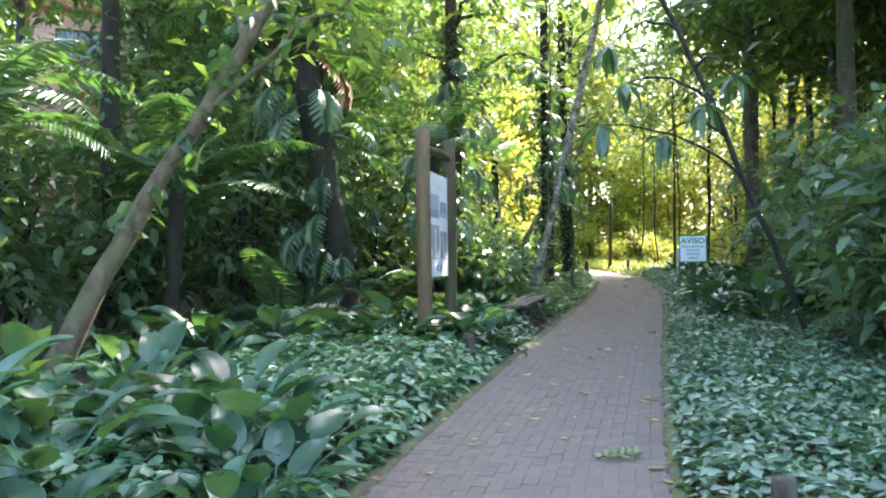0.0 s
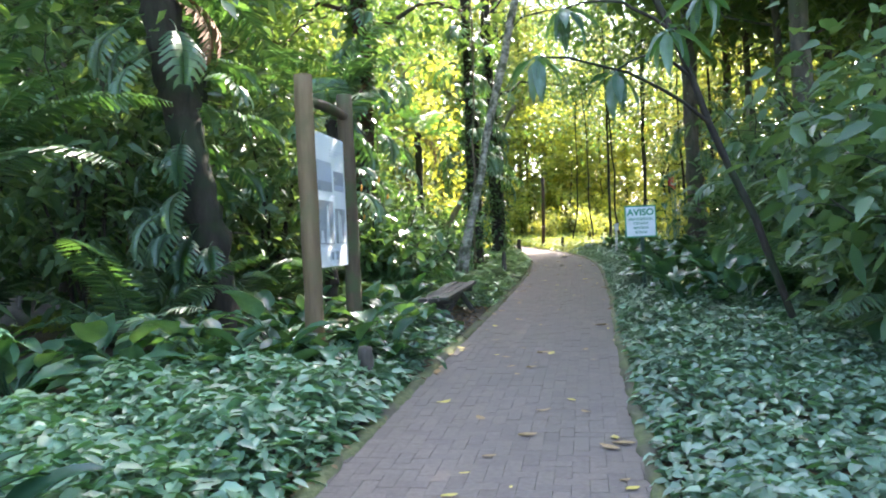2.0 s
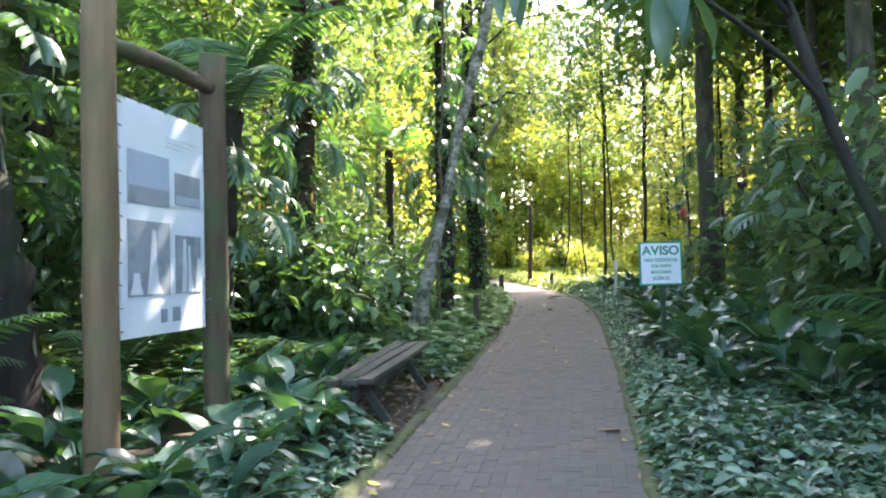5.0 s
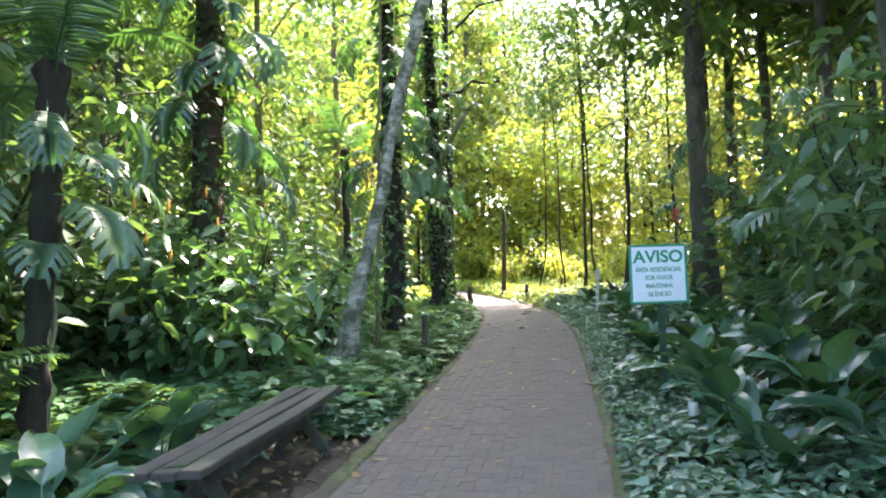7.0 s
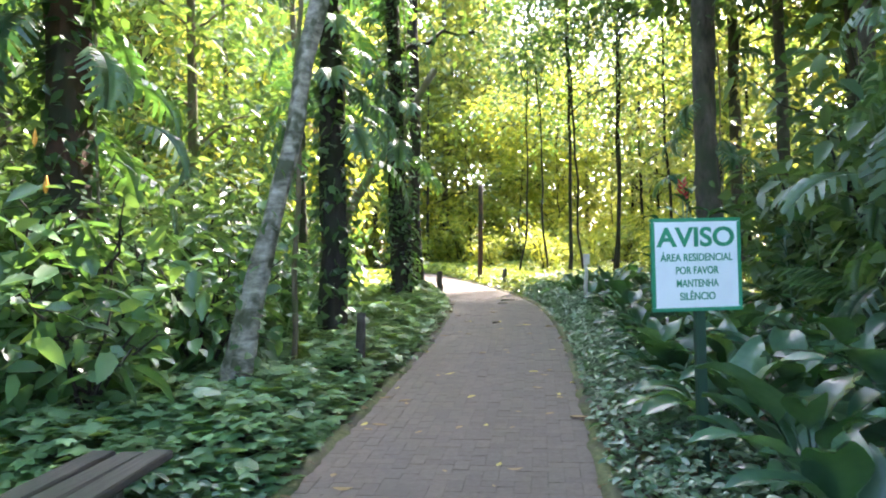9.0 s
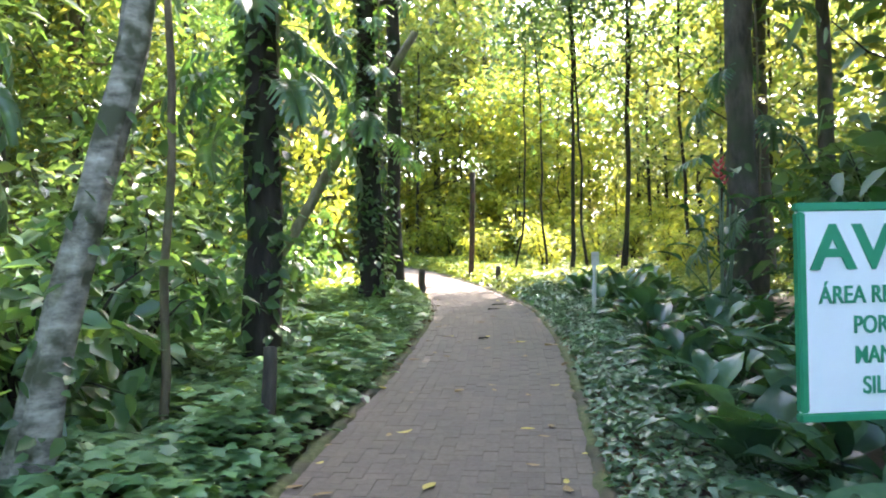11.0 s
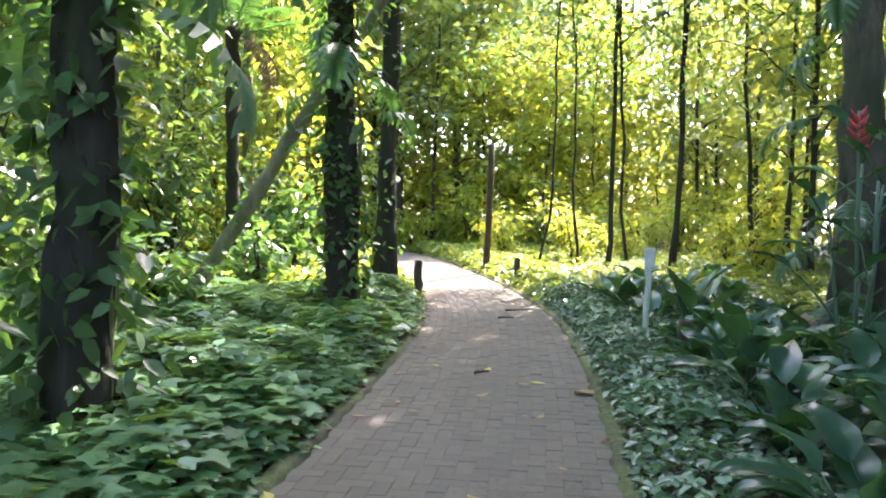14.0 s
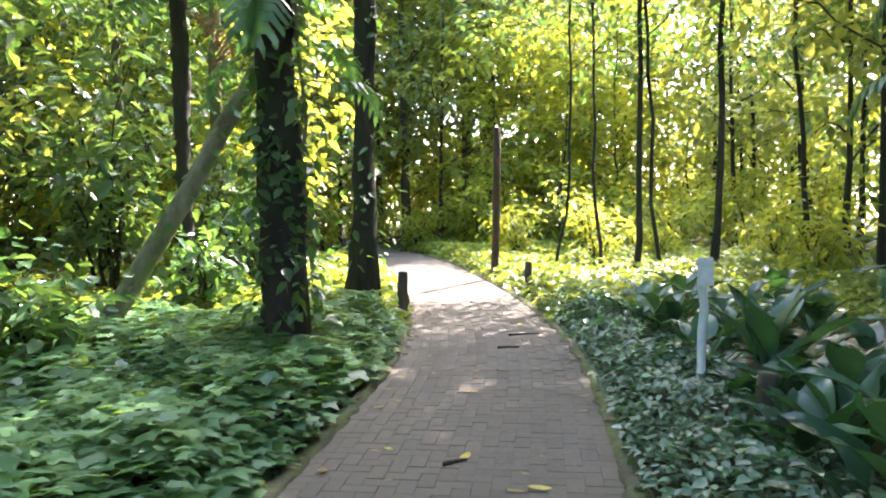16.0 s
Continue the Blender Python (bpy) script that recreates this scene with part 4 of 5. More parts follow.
# ring of thickets added behind the start, out of view
pl = [(3 + 34 * math.sin(radians(a)), 10 + 34 * math.cos(radians(a))) for a in range(95, 266, 12)]
scatter(FARBUSH, pl)


# ---- palms ----
def frond_mesh(seed, length=2.2, pairs=30, leaflet=0.42, arch=1.5, start=70, mat=None):
    rng = np.random.default_rng(seed)
    n = 16
    p, ang, pts = np.array([0.0, 0.0]), radians(start), []
    for i in range(n):
        pts.append((p[0], rng.normal(0, 0.006), p[1]))
        ang -= arch / n * (0.5 + i / n)
        p = p + length / (n - 1) * np.array([math.cos(ang), math.sin(ang)])
    pts = np.array(pts)
    tv, tf = tube(pts, np.linspace(0.018, 0.004, n), 5, cap=False)
    t = np.linspace(0.16, 0.99, pairs)
    q = t * (n - 1)
    i = np.minimum(q.astype(int), n - 2)
    c = pts[i] + (pts[i + 1] - pts[i]) * (q - i)[:, None]
    T = norm(pts[i + 1] - pts[i])
    L = leaflet * np.sin(np.pi * np.clip(t * 0.85 + 0.12, 0, 1)) ** 0.7
    out = [(tv, tf)]
    for s in (-1, 1):
        D = T * 0.55 + np.array([0, s * 1.0, -0.22]) + rng.normal(0, 0.06, (pairs, 3))
        v, f = leaf_cloud(rng, c, D, np.array([0, 0, 1.0]) + T * 0.1, L * rng.uniform(0.85, 1.1, pairs), 0.13, 0.3, 0.16)
        out.append((v, f))
    V, F = join(out)
    ob = fast_mesh("frond", V, F, mat or M_FROND)
    me = ob.data
    bpy.data.objects.remove(ob)
    return me


FRONDS = [frond_mesh(60 + i, 1.9 + 0.25 * i, 28 + 2 * i, 0.40 + 0.03 * i, 1.3 + 0.3 * (i % 3)) for i in range(4)]


DRY_FROND = frond_mesh(69, 1.5, 24, 0.36, 2.2, 40, M_DRYFROND)


def palm(x, y, trunk, lean, fronds, label, seed, scale=1.0, radius=0.2, name="palm", dip=30):
    rng = np.random.default_rng(seed)
    root = thing(name, pose(x, y, float(gz(x, y)) - 0.05), label, "palm", "palms")
    top = np.array([lean * trunk, 0, trunk])
    if trunk > 0.3:
        n = 40
        ax = bend((0, 0, 0), top, n, wob=0.008, seed=seed)
        rad = radius * (1.0 + 0.2 * (np.arange(n) % 3) / 2 + 0.25 * np.linspace(0, 1, n) ** 2)
        fast_mesh("trunk", *tube(ax, rad, 14, 0.22, seed), M_BARK, root)
    for i in range(fronds):
        f = new("frond", FRONDS[rng.integers(len(FRONDS))])
        f.parent = root
        s = scale * rng.uniform(0.75, 1.15)
        f.matrix_local = pose(*(top + np.array([0, 0, rng.uniform(-0.25, 0.1) if trunk > 0.3 else 0.03])), rng.uniform(-8, 8), rng.uniform(-12, dip), i * 137.5 + rng.uniform(-15, 15)) @ Matrix.Diagonal((s, s, s, 1))
    if trunk > 4.4:
        for i in range(2):
            f = new("dead_frond", DRY_FROND)
            f.parent = root
            f["label"] = "dry brown hanging frond"
            f.matrix_local = pose(*(top - np.array([0, 0, 0.2])), 0, rng.uniform(30, 60), rng.uniform(-70, 30))
    return root


palm(-1.55, 12.6, 5.0, -0.16, 18, "palm with a thick shaggy dark trunk", 1, 1.15, 0.195, dip=70)
palm(-3.9, 10.6, 2.3, 0.05, 14, "palm with arching fronds above the plants", 2, 1.0, 0.09, dip=45)
palm(-2.6, 15.0, 4.2, 0.05, 15, "tall palm with drooping fronds", 3, 1.1, 0.12, dip=55)
palm(-5.6, 8.2, 3.0, 0.1, 14, "palm with arching fronds above the plants", 4, 1.0, 0.1, dip=50)
palm(-0.35, 14.6, 3.2, 0.06, 12, "palm behind the information board", 5, 0.9, 0.09, dip=50)
palm(2.2, 30.6, 4.8, 0.0, 13, "slender palm among the dark trunks", 6, 0.95, 0.1, dip=50)
for k, (x, y) in enumerate([(-2.5, 11.6), (-4.9, 12.2), (-1.3, 13.8), (6.4, 11.2), (7.1, 13.2), (8.3, 15.2), (5.9, 9.0), (8.9, 17.6), (10.0, 20.0), (-6.4, 6.6)]):
    palm(x, y, 0.0, 0.0, 11, "young palm with fronds rising from the ground", 20 + k, 0.85, name="palm", dip=20)


# ---- deeply cut leaves of climbers on the trunks ----
def split_leaf_mesh(seed, length=0.62, width=0.5, lobes=8):
    rng = np.random.default_rng(seed)
    V, F = [], []
    for i in range(lobes + 1):
        t = i / lobes
        V.append((t * length, 0, 0.10 * math.sin(t * 2.6) - 0.2 * t * t))
    for s in (-1, 1):
        for i in range(lobes):
            t = (i + 0.5) / lobes
            w = width * 0.5 * (math.sin(math.pi * (0.16 + 0.8 * t)) ** 0.7) * rng.uniform(0.9, 1.08)
            a, b = i, i + 1
            z = V[a][2]
            m1 = (V[a][0] + 0.25 * w, s * w * 0.55, z + 0.02)
            m2 = (V[b][0] + 0.18 * w, s * w * 0.55, V[b][2] + 0.02)
            e1 = (V[a][0] + 0.55 * w + 0.012, s * w, z - 0.07)
            e2 = (V[b][0] + 0.40 * w - 0.012, s * w * 0.97, V[b][2] - 0.07)
            k = len(V)
            V += [m1, m2, e1, e2]
            F += [(a, b, k + 1, k), (k, k + 1, k + 3, k + 2)]
    sv, sf = tube(bend((-0.34, 0, -0.14), (0, 0, 0), 5, (0, 0, 0.03)), np.full(5, 0.007), 5, cap=False)
    V2, F2 = join([(np.array(V), np.array(F)), (sv, sf)])
    ob = fast_mesh("leaf", V2, F2, M_SPLIT)
    me = ob.data
    bpy.data.objects.remove(ob)
    return me


SPLITS = [split_leaf_mesh(70 + i, 0.55 + 0.07 * i, 0.46 + 0.05 * i) for i in range(3)]


def split_climber(x, y, z0, z1, r, n, seed, lean=0.0, size=1.0):
    rng = np.random.default_rng(seed)
    root = thing("climbing_plant", pose(x, y, float(gz(x, y))), "climbing plant with large deeply cut leaves on a trunk", "climbing plant", "climbers on trunks")
    line = bend((r * 0.9, 0, -0.02), (lean * z1 + r * 0.9, 0, z1), 10, wob=0.02, seed=seed)
    fast_mesh("stem", *tube(line, np.full(10, 0.018), 6, 0.1, seed), M_BARK_MOSS, root)
    for i in range(n):
        z = z0 + (z1 - z0) * (i + 0.5) / n
        a = rng.uniform(0, 360)
        lf = new("leaf", SPLITS[rng.integers(len(SPLITS))])
        lf.parent = root
        s = size * rng.uniform(0.75, 1.2)
        lf.matrix_local = pose(lean * z + (r + 0.3 * s) * math.cos(radians(a)), (r + 0.3 * s) * math.sin(radians(a)), z, rng.uniform(-20, 20), rng.uniform(10, 60), a) @ Matrix.Diagonal((s, s, s, 1))


split_climber(0.36, 18.8, 1.8, 6.0, 0.23, 26, 1, size=1.1)
split_climber(-1.55, 12.6, 0.6, 4.2, 0.22, 30, 2, -0.16)
split_climber(4.31, 25.8, 2.6, 7.0, 0.19, 20, 3)
split_climber(2.93, 20.9, 2.4, 6.5, 0.17, 20, 4)
split_climber(2.93, 20.9, 2.9, 3.9, 0.2, 12, 14, size=0.9)
split_climber(-0.35, 14.6, 1.6, 3.2, 0.1, 14, 5, 0.06)
split_climber(-3.0, 12.9, 0.4, 2.6, 0.05, 16, 6)
split_climber(10.2, 24.2, 0.5, 5.0, 0.25, 18, 7)
split_climber(6.9, 12.0, 0.5, 3.0, 0.05, 16, 8)
split_climber(7.9, 16.6, 0.5, 3.6, 0.05, 16, 9)

# ---- slim tree with hanging leaf whorls over the path ----
HANGING = [blade_mesh("leaf", 90 + i, 0.40, 0.115, 0.05, 0.25 + 0.1 * i, M_SPLIT) for i in range(3)]


def umbrella_tree():
    x, y = 4.95, 10.0
    rng = np.random.default_rng(31)
    root = thing("umbrella_tree", pose(x, y, float(gz(x, y)) - 0.05), "slim leaning tree with whorls of long hanging leaves", "tree")
    ax = bend((0, 0, 0), (-2.15, 0.1, 5.4), 12, (0.1, 0, 0), 0.02, 5)
    fast_mesh("trunk", *tube(ax, np.linspace(0.045, 0.03, 12), 8, 0.08, 5), M_BARK, root)
    for k, (ex, ey, ez, i) in enumerate([(1.95, 8.95, 3.25, 5), (2.75, 9.2, 3.15, 6), (3.15, 8.9, 3.45, 6), (2.5, 10.0, 4.0, 7), (2.2, 9.6, 4.4, 9), (3.7, 9.3, 3.9, 8)]):
        e = np.array([ex - x, ey - y, ez - float(gz(x, y)) + 0.05])
        line = bend(ax[i], e, 7, (0, 0, 0.2), 0.015, k)
        fast_mesh("branch", *tube(line, np.linspace(0.022, 0.009, 7), 6, 0.05, k), M_BARK, root)
        for q in range(8):
            lf = new("leaf", HANGING[rng.integers(3)])
            lf.parent = root
            s = rng.uniform(0.75, 1.15)
            lf.matrix_local = pose(*e, rng.uniform(-15, 15), rng.uniform(45, 115), q * 45 + rng.uniform(-12, 12)) @ Matrix.Diagonal((s, s, s, 1))


umbrella_tree()


# ---- tall leafy stems with upright blades, one with a red flower head ----
def heliconia(x, y, height, stems, seed, flower=False):
    rng = np.random.default_rng(seed)
    root = thing("heliconia", pose(x, y, float(gz(x, y)) - 0.03), "tall plant with upright paddle leaves and a red flower head" if flower else "tall plant with upright paddle leaves", "plant", "upright leafy plants")
    for k in range(stems):
        a = k * 2.4
        tip = np.array([0.22 * math.cos(a), 0.22 * math.sin(a), height * rng.uniform(0.75, 1.0)])
        line = bend((0.06 * math.cos(a), 0.06 * math.sin(a), 0), tip, 6, wob=0.008, seed=seed + k)
        fast_mesh("stem", *tube(line, np.linspace(0.02, 0.012, 6), 7, 0.04, seed), M_COVER_DARK, root)
        for q in range(5):
            f = 0.35 + 0.65 * q / 4
            p = line[0] * (1 - f) + line[-1] * f
            lf = new("leaf", BLADES[rng.integers(len(BLADES))])
            lf.parent = root
            s = rng.uniform(0.85, 1.2)
            lf.matrix_local = pose(*p, 0, rng.uniform(-12, 18), math.degrees(a) + q * 140 + rng.uniform(-20, 20)) @ Matrix.Diagonal((s, s * 0.95, s, 1))
    if flower:
        for i in range(9):
            z = height + 0.02 + 0.035 * i
            side = (-1) ** i
            V2, F2 = tube(bend((0, 0, z), (side * (0.13 - 0.008 * i), 0, z + 0.09), 5, (0, 0, -0.02)), [0.016, 0.026, 0.022, 0.012, 0.003], 7)
            fast_mesh("bract", V2, F2, M_BRACT, root, "red waxy bract" if i == 0 else "")
        fast_mesh("flower_stem", *tube(bend((0, 0, 0), (0, 0, height + 0.34), 8, wob=0.004, seed=seed), np.full(8, 0.012), 6), M_COVER_DARK, root)


heliconia(8.5, 22.0, 2.0, 4, 1, True)
heliconia(8.9, 19.6, 1.7, 3, 3)
UPRIGHT = [blade_mesh("leaf", 60 + i, 0.62 + 0.06 * i, 0.21 + 0.02 * i, 0.45, 0.22 + 0.12 * i, ripple=0.018) for i in range(3)]


def upright_plant(x, y, scale, leaves, seed):
    rng = np.random.default_rng(seed)
    root = thing("paddle_leaf_plant", pose(x, y, float(gz(x, y)) - 0.03), "young plant with large upright paddle leaves beside the path", "plant", "upright leafy plants")
    for i in range(leaves):
        lf = new("leaf", UPRIGHT[i % 3])
        lf.parent = root
        s = scale * rng.uniform(0.85, 1.1)
        lf.matrix_local = pose(rng.uniform(-0.04, 0.04), rng.uniform(-0.04, 0.04), 0, rng.uniform(-8, 8), rng.uniform(-42, -12), i * 137.5 + 20) @ Matrix.Diagonal((s, s * 0.95, s, 1))


upright_plant(7.95, 23.8, 0.95, 7, 4)
upright_plant(7.75, 22.5, 0.65, 4, 7)
upright_plant(6.1, 14.6, 0.7, 4, 9)


# ---- house glimpsed far off through the trees ----
def house():
    m = rough_mat("house_wall", (0.42, 0.24, 0.17), (0.55, 0.34, 0.25), (0.5, 0.32, 0.25), 4, rough=0.9, bump=0.1)
    rail = rough_mat("house_rail", (0.25, 0.05, 0.05), (0.36, 0.09, 0.08), None, 6, rough=0.6, bump=0.05)
    tile = rough_mat("house_tile", (0.3, 0.12, 0.07), (0.45, 0.2, 0.12), None, 9, rough=0.9, bump=0.5)
    pane = rough_mat("house_pane", (0.08, 0.1, 0.12), (0.16, 0.18, 0.2), None, 3, rough=0.15, bump=0.0)
    root = thing("house", pose(-11.3, 29.5, float(gz(-11.3, 29.5)), 0, 0, 22), "salmon-walled house with red balcony rails behind the trees", "house")
    part("wall", box_bm(9, 6, 10.5, 0.02, (0, 3, 5.2)), m, root)
    part("roof", box_bm(10, 7, 0.35, 0.05, (0, 3, 10.6)), tile, root)
    for zf in (3.6, 7.2):
        b = part("balcony", box_bm(8.4, 1.3, 0.18, 0.02, (0, -0.65, zf)), m, root)
        part("handrail", box_bm(8.4, 0.06, 0.08, 0.01, (0, -1.24, zf + 1.05)), rail, b)
        for k in range(29):
            part("baluster", box_bm(0.05, 0.05, 0.95, 0, (-4.1 + k * 0.293, -1.24, zf + 0.54)), rail, b)
    for zf in (1.0, 4.6, 8.2):
        for cx in (-2.8, 0, 2.8):
            w = part("window", box_bm(1.6, 0.12, 1.5, 0.02, (cx, -0.05, zf + 0.8)), M_BARK_RED, root)
            for s in (-0.38, 0.38):
                part("pane", box_bm(0.68, 0.05, 1.3, 0, (cx + s, -0.10, zf + 0.8)), pane, w)


house()


# ---- information board ----
def log_part(name, a, b, r, mat, parent, seed, n=12, sides=16, sag=(0, 0, 0), bumpy=0.05, taper=0.95, label=""):
    line = bend(a, b, n, sag, 0.004, seed)
    V, F = tube(line, np.linspace(r, r * taper, n), sides, bumpy, seed)
    return fast_mesh(name, V, F, mat, parent, label)


def info_board():
    lx, ly, rx, ry = -0.27, 10.62, 0.12, 12.08
    ang = math.degrees(math.atan2(ry - ly, rx - lx))
    w = math.hypot(rx - lx, ry - ly)
    root = thing("information_board", pose(lx, ly, float(gz(lx, ly)), 0, 0, ang), "white picture board laced between two round timber posts", "information board")
    log_part("post", (0, 0, -0.1), (0, 0, 3.13), 0.105, M_POST, root, 3)
    log_part("post", (w, 0, -0.1), (w, 0, 3.2), 0.105, M_POST_DARK, root, 4, label="darker round timber post")
    log_part("crossbar", (0.06, 0, 2.86), (w - 0.06, 0, 2.92), 0.06, M_POST_DARK, root, 5, sag=(0, 0, 0.035), label="mossy round crossbar")
    p0, p1, zb, zt = 0.19, w - 0.19, 1.02, 2.58
    panel = part("panel", box_bm(p1 - p0, 0.018, zt - zb, 0.004, ((p0 + p1) / 2, 0, (zb + zt) / 2)), M_PANEL, root, "weathered white panel")
    W, H = p1 - p0, zt - zb

    def pic(u0, u1, v0, v1, mat, name="picture", lift=0.013):
        return part(name, box_bm((u1 - u0) * W, 0.004, (v1 - v0) * H, 0, (p0 + (u0 + u1) / 2 * W, -lift, zb + (v0 + v1) / 2 * H)), mat, panel)
    pic(0.07, 0.53, 0.565, 0.79, M_PICTURE_SKY)
    pic(0.60, 0.93, 0.585, 0.735, M_PICTURE)
    pic(0.07, 0.53, 0.17, 0.495, M_PICTURE)
    pic(0.60, 0.93, 0.175, 0.445, M_PICTURE)
    for u, v0, v1, w0, w1, lean in ((0.31, 0.18, 0.46, 0.05, 0.022, 0.03), (0.40, 0.18, 0.30, 0.045, 0.02, -0.04), (0.15, 0.18, 0.27, 0.07, 0.03, 0.0),
                                    (0.70, 0.18, 0.43, 0.03, 0.018, 0.01), (0.79, 0.18, 0.40, 0.04, 0.016, -0.02), (0.88, 0.18, 0.34, 0.035, 0.02, 0.02)):
        bm = bmesh.new()
        x0, dx = p0 + u * W, lean * W
        ring = [(x0 - w0 * W, v0), (x0 + w0 * W, v0), (x0 + dx + w1 * W * 1.6, v0 + (v1 - v0) * 0.4), (x0 + dx + w1 * W, v1), (x0 + dx - w1 * W, v1), (x0 + dx * 0.5 - w1 * W * 1.3, v0 + (v1 - v0) * 0.5)]
        bm.faces.new([bm.verts.new((px, -0.0165, zb + v * H)) for px, v in ring])
        part("picture_detail", bm, M_PICTURE_PALE, panel)
    for u0, u1, v0, v1 in ((0.08, 0.52, 0.57, 0.64), (0.61, 0.92, 0.59, 0.63)):
        pic(u0, u1, v0, v1, M_PICTURE_SKY if u0 > 0.5 else M_PICTURE, "picture_detail", 0.0155)
    pic(0.42, 0.49, 0.05, 0.11, M_PICTURE, "emblem")
    pic(0.56, 0.65, 0.05, 0.115, M_PICTURE, "emblem")
    for i in range(3):
        pic(0.5, 0.9 - 0.1 * i, 0.885 - i * 0.022, 0.893 - i * 0.022, M_PICTURE_PALE, "text_line")
    for i in range(11):
        z = zb + 0.05 + (H - 0.1) * i / 10
        for a, b in ((0.1, p0 + 0.02), (w - 0.1, p1 - 0.02)):
            log_part("lace", (a, -0.02, z + 0.02), (b, -0.012, z), 0.004, M_CORD, root, i, 3, 5)
    for i in range(7):
        x = p0 + 0.06 + (W - 0.12) * i / 6
        log_part("lace", (x, -0.012, zt - 0.015), (x, 0.0, zt + 0.03), 0.004, M_CORD, root, i, 3, 5)
    return root


info_board()


# ---- bench ----
def bench():
    x, y = 1.52, 13.6
    root = thing("bench", pose(x, y, float(gz(x, y)) - 0.02, 2.1, 0, -16.6), "dark weathered plank bench without a back on bare soil", "bench")
    for i, u in enumerate((-0.145, 0.0, 0.145)):
        bm = box_bm(0.128, 2.5, 0.045, 0.006, (u, 0.015 * (i - 1), 0.43))
        bmesh.ops.subdivide_edges(bm, edges=[e for e in bm.edges if abs(e.verts[0].co.y - e.verts[1].co.y) > 1], cuts=8)
        for v in bm.verts:
            v.co.z += 0.006 * math.sin(v.co.y * 2.1 + i * 2)
        part("plank", bm, M_PLANK, root)
    for v in (-0.8, 0.8):
        part("bearer", box_bm(0.40, 0.07, 0.08, 0.006, (0, v, 0.366)), M_BEAM, root)
        for s in (-1, 1):
            bm = box_bm(0.075, 0.07, 0.46, 0.006)
            bmesh.ops.rotate(bm, verts=list(bm.verts), cent=(0, 0, 0), matrix=Matrix.Rotation(radians(-s * 33), 3, 'Y'))
            bmesh.ops.translate(bm, verts=list(bm.verts), vec=(s * 0.10, v, 0.165))
            part("leg", bm, M_BEAM, root)
    part("rail", box_bm(0.06, 1.6, 0.09, 0.006, (0, 0, 0.28)), M_BEAM, root)
    return root


bench()


# ---- notice sign ----
def notice():
    x, y = 5.0, 14.9
    root = thing("notice_sign", pose(x, y, float(gz(x, y)), 0, 0, -3.0), "white notice board with green frame and lettering on a green post", "sign")
    zb, H, W = 1.02, 0.54, 0.54
    part("post", box_bm(0.06, 0.05, 1.25, 0.008, (0.03, 0.045, 0.55)), M_SIGN_POST, root)
    board = part("board", box_bm(W, 0.016, H, 0.004, (0, 0, zb + H / 2)), M_SIGN, root)
    for sx, sz, cx, cz in ((W + 0.01, 0.022, 0, zb + 0.008), (W + 0.01, 0.022, 0, zb + H - 0.008), (0.022, H - 0.04, -W / 2 + 0.008, zb + H / 2), (0.022, H - 0.04, W / 2 - 0.008, zb + H / 2)):
        part("frame_bar", box_bm(sx, 0.026, sz, 0.004, (cx, 0, cz)), M_SIGN_GREEN, root)
    for text, size, v, wide in (("AVISO", 0.155, 0.765, 0.475), ("ÁREA RESIDENCIAL", 0.062, 0.565, 0.44), ("POR FAVOR", 0.062, 0.425, 0.26), ("MANTENHA", 0.062, 0.285, 0.255), ("SILÊNCIO", 0.062, 0.145, 0.215)):
        cu = bpy.data.curves.new("lettering", 'FONT')
        cu.body, cu.size, cu.align_x, cu.extrude, cu.offset = text, size, 'CENTER', 0.002, 0.0008 if size < 0.1 else 0.004
        cu.materials.append(M_SIGN_GREEN)
        ob = new("lettering", cu)
        bpy.context.view_layer.update()
        k = wide / max(ob.dimensions.x, 0.01)
        ob.parent = board
        ob.matrix_local = pose(0, -0.0105, zb + v * H - size * 0.22, 90, 0, 0) @ Matrix.Diagonal((k, 1, 1, 1))
    return root


notice()


# ---- stakes, stumps and low posts ----
def stake(x, y, h, r, mat, label, name="stump", lean=(0, 0), seed=1):
    root = thing(name, pose(x, y, float(gz(x, y)) - 0.05), label, name.replace("_", " "))
    V, F = tube(bend((0, 0, 0), (lean[0], lean[1], h + 0.05), 8, wob=0.006, seed=seed), np.linspace(r * 1.1, r * 0.95, 8), 12, 0.1, seed)
    fast_mesh("stem", V, F, mat, root)
    return root


stake(3.15, 18.35, 0.72, 0.05, M_STUMP, "short weathered wooden post among the leaves", "wooden_post", (0.03, 0), 2)
stake(5.5, 28.6, 0.62, 0.07, M_STUMP, "short dark wooden post at the path edge", "wooden_post", (0, 0), 3)
_tag = stake(7.5, 23.9, 1.05, 0.03, M_WHITE_STAKE, "white painted stake with a small white plate among broad leaves", "stake", (0.02, 0), 4)
part("plate", box_bm(0.12, 0.012, 0.2, 0.004, (0.02, -0.05, 1.05)), M_WHITE_STAKE, _tag, "small blank white plate")
stake(7.6, 30.6, 0.55, 0.06, M_STUMP, "short dark wooden post at the outer bend", "wooden_post", (0, 0), 5)
stake(7.5, 33.5, 3.0, 0.075, M_BARK_RED, "broken dead trunk standing in the light", "dead_trunk", (0.1, 0), 6)
stake(7.5, 23.0, 0.45, 0.06, M_STUMP, "short weathered post under broad leaves", "wooden_post", (0.02, 0), 9)
_log = thing("log", pose(9.2, 32.6, float(gz(9.2, 32.6)) + 0.12, 0, 0, 25), "brown sawn log lying by the path", "log")
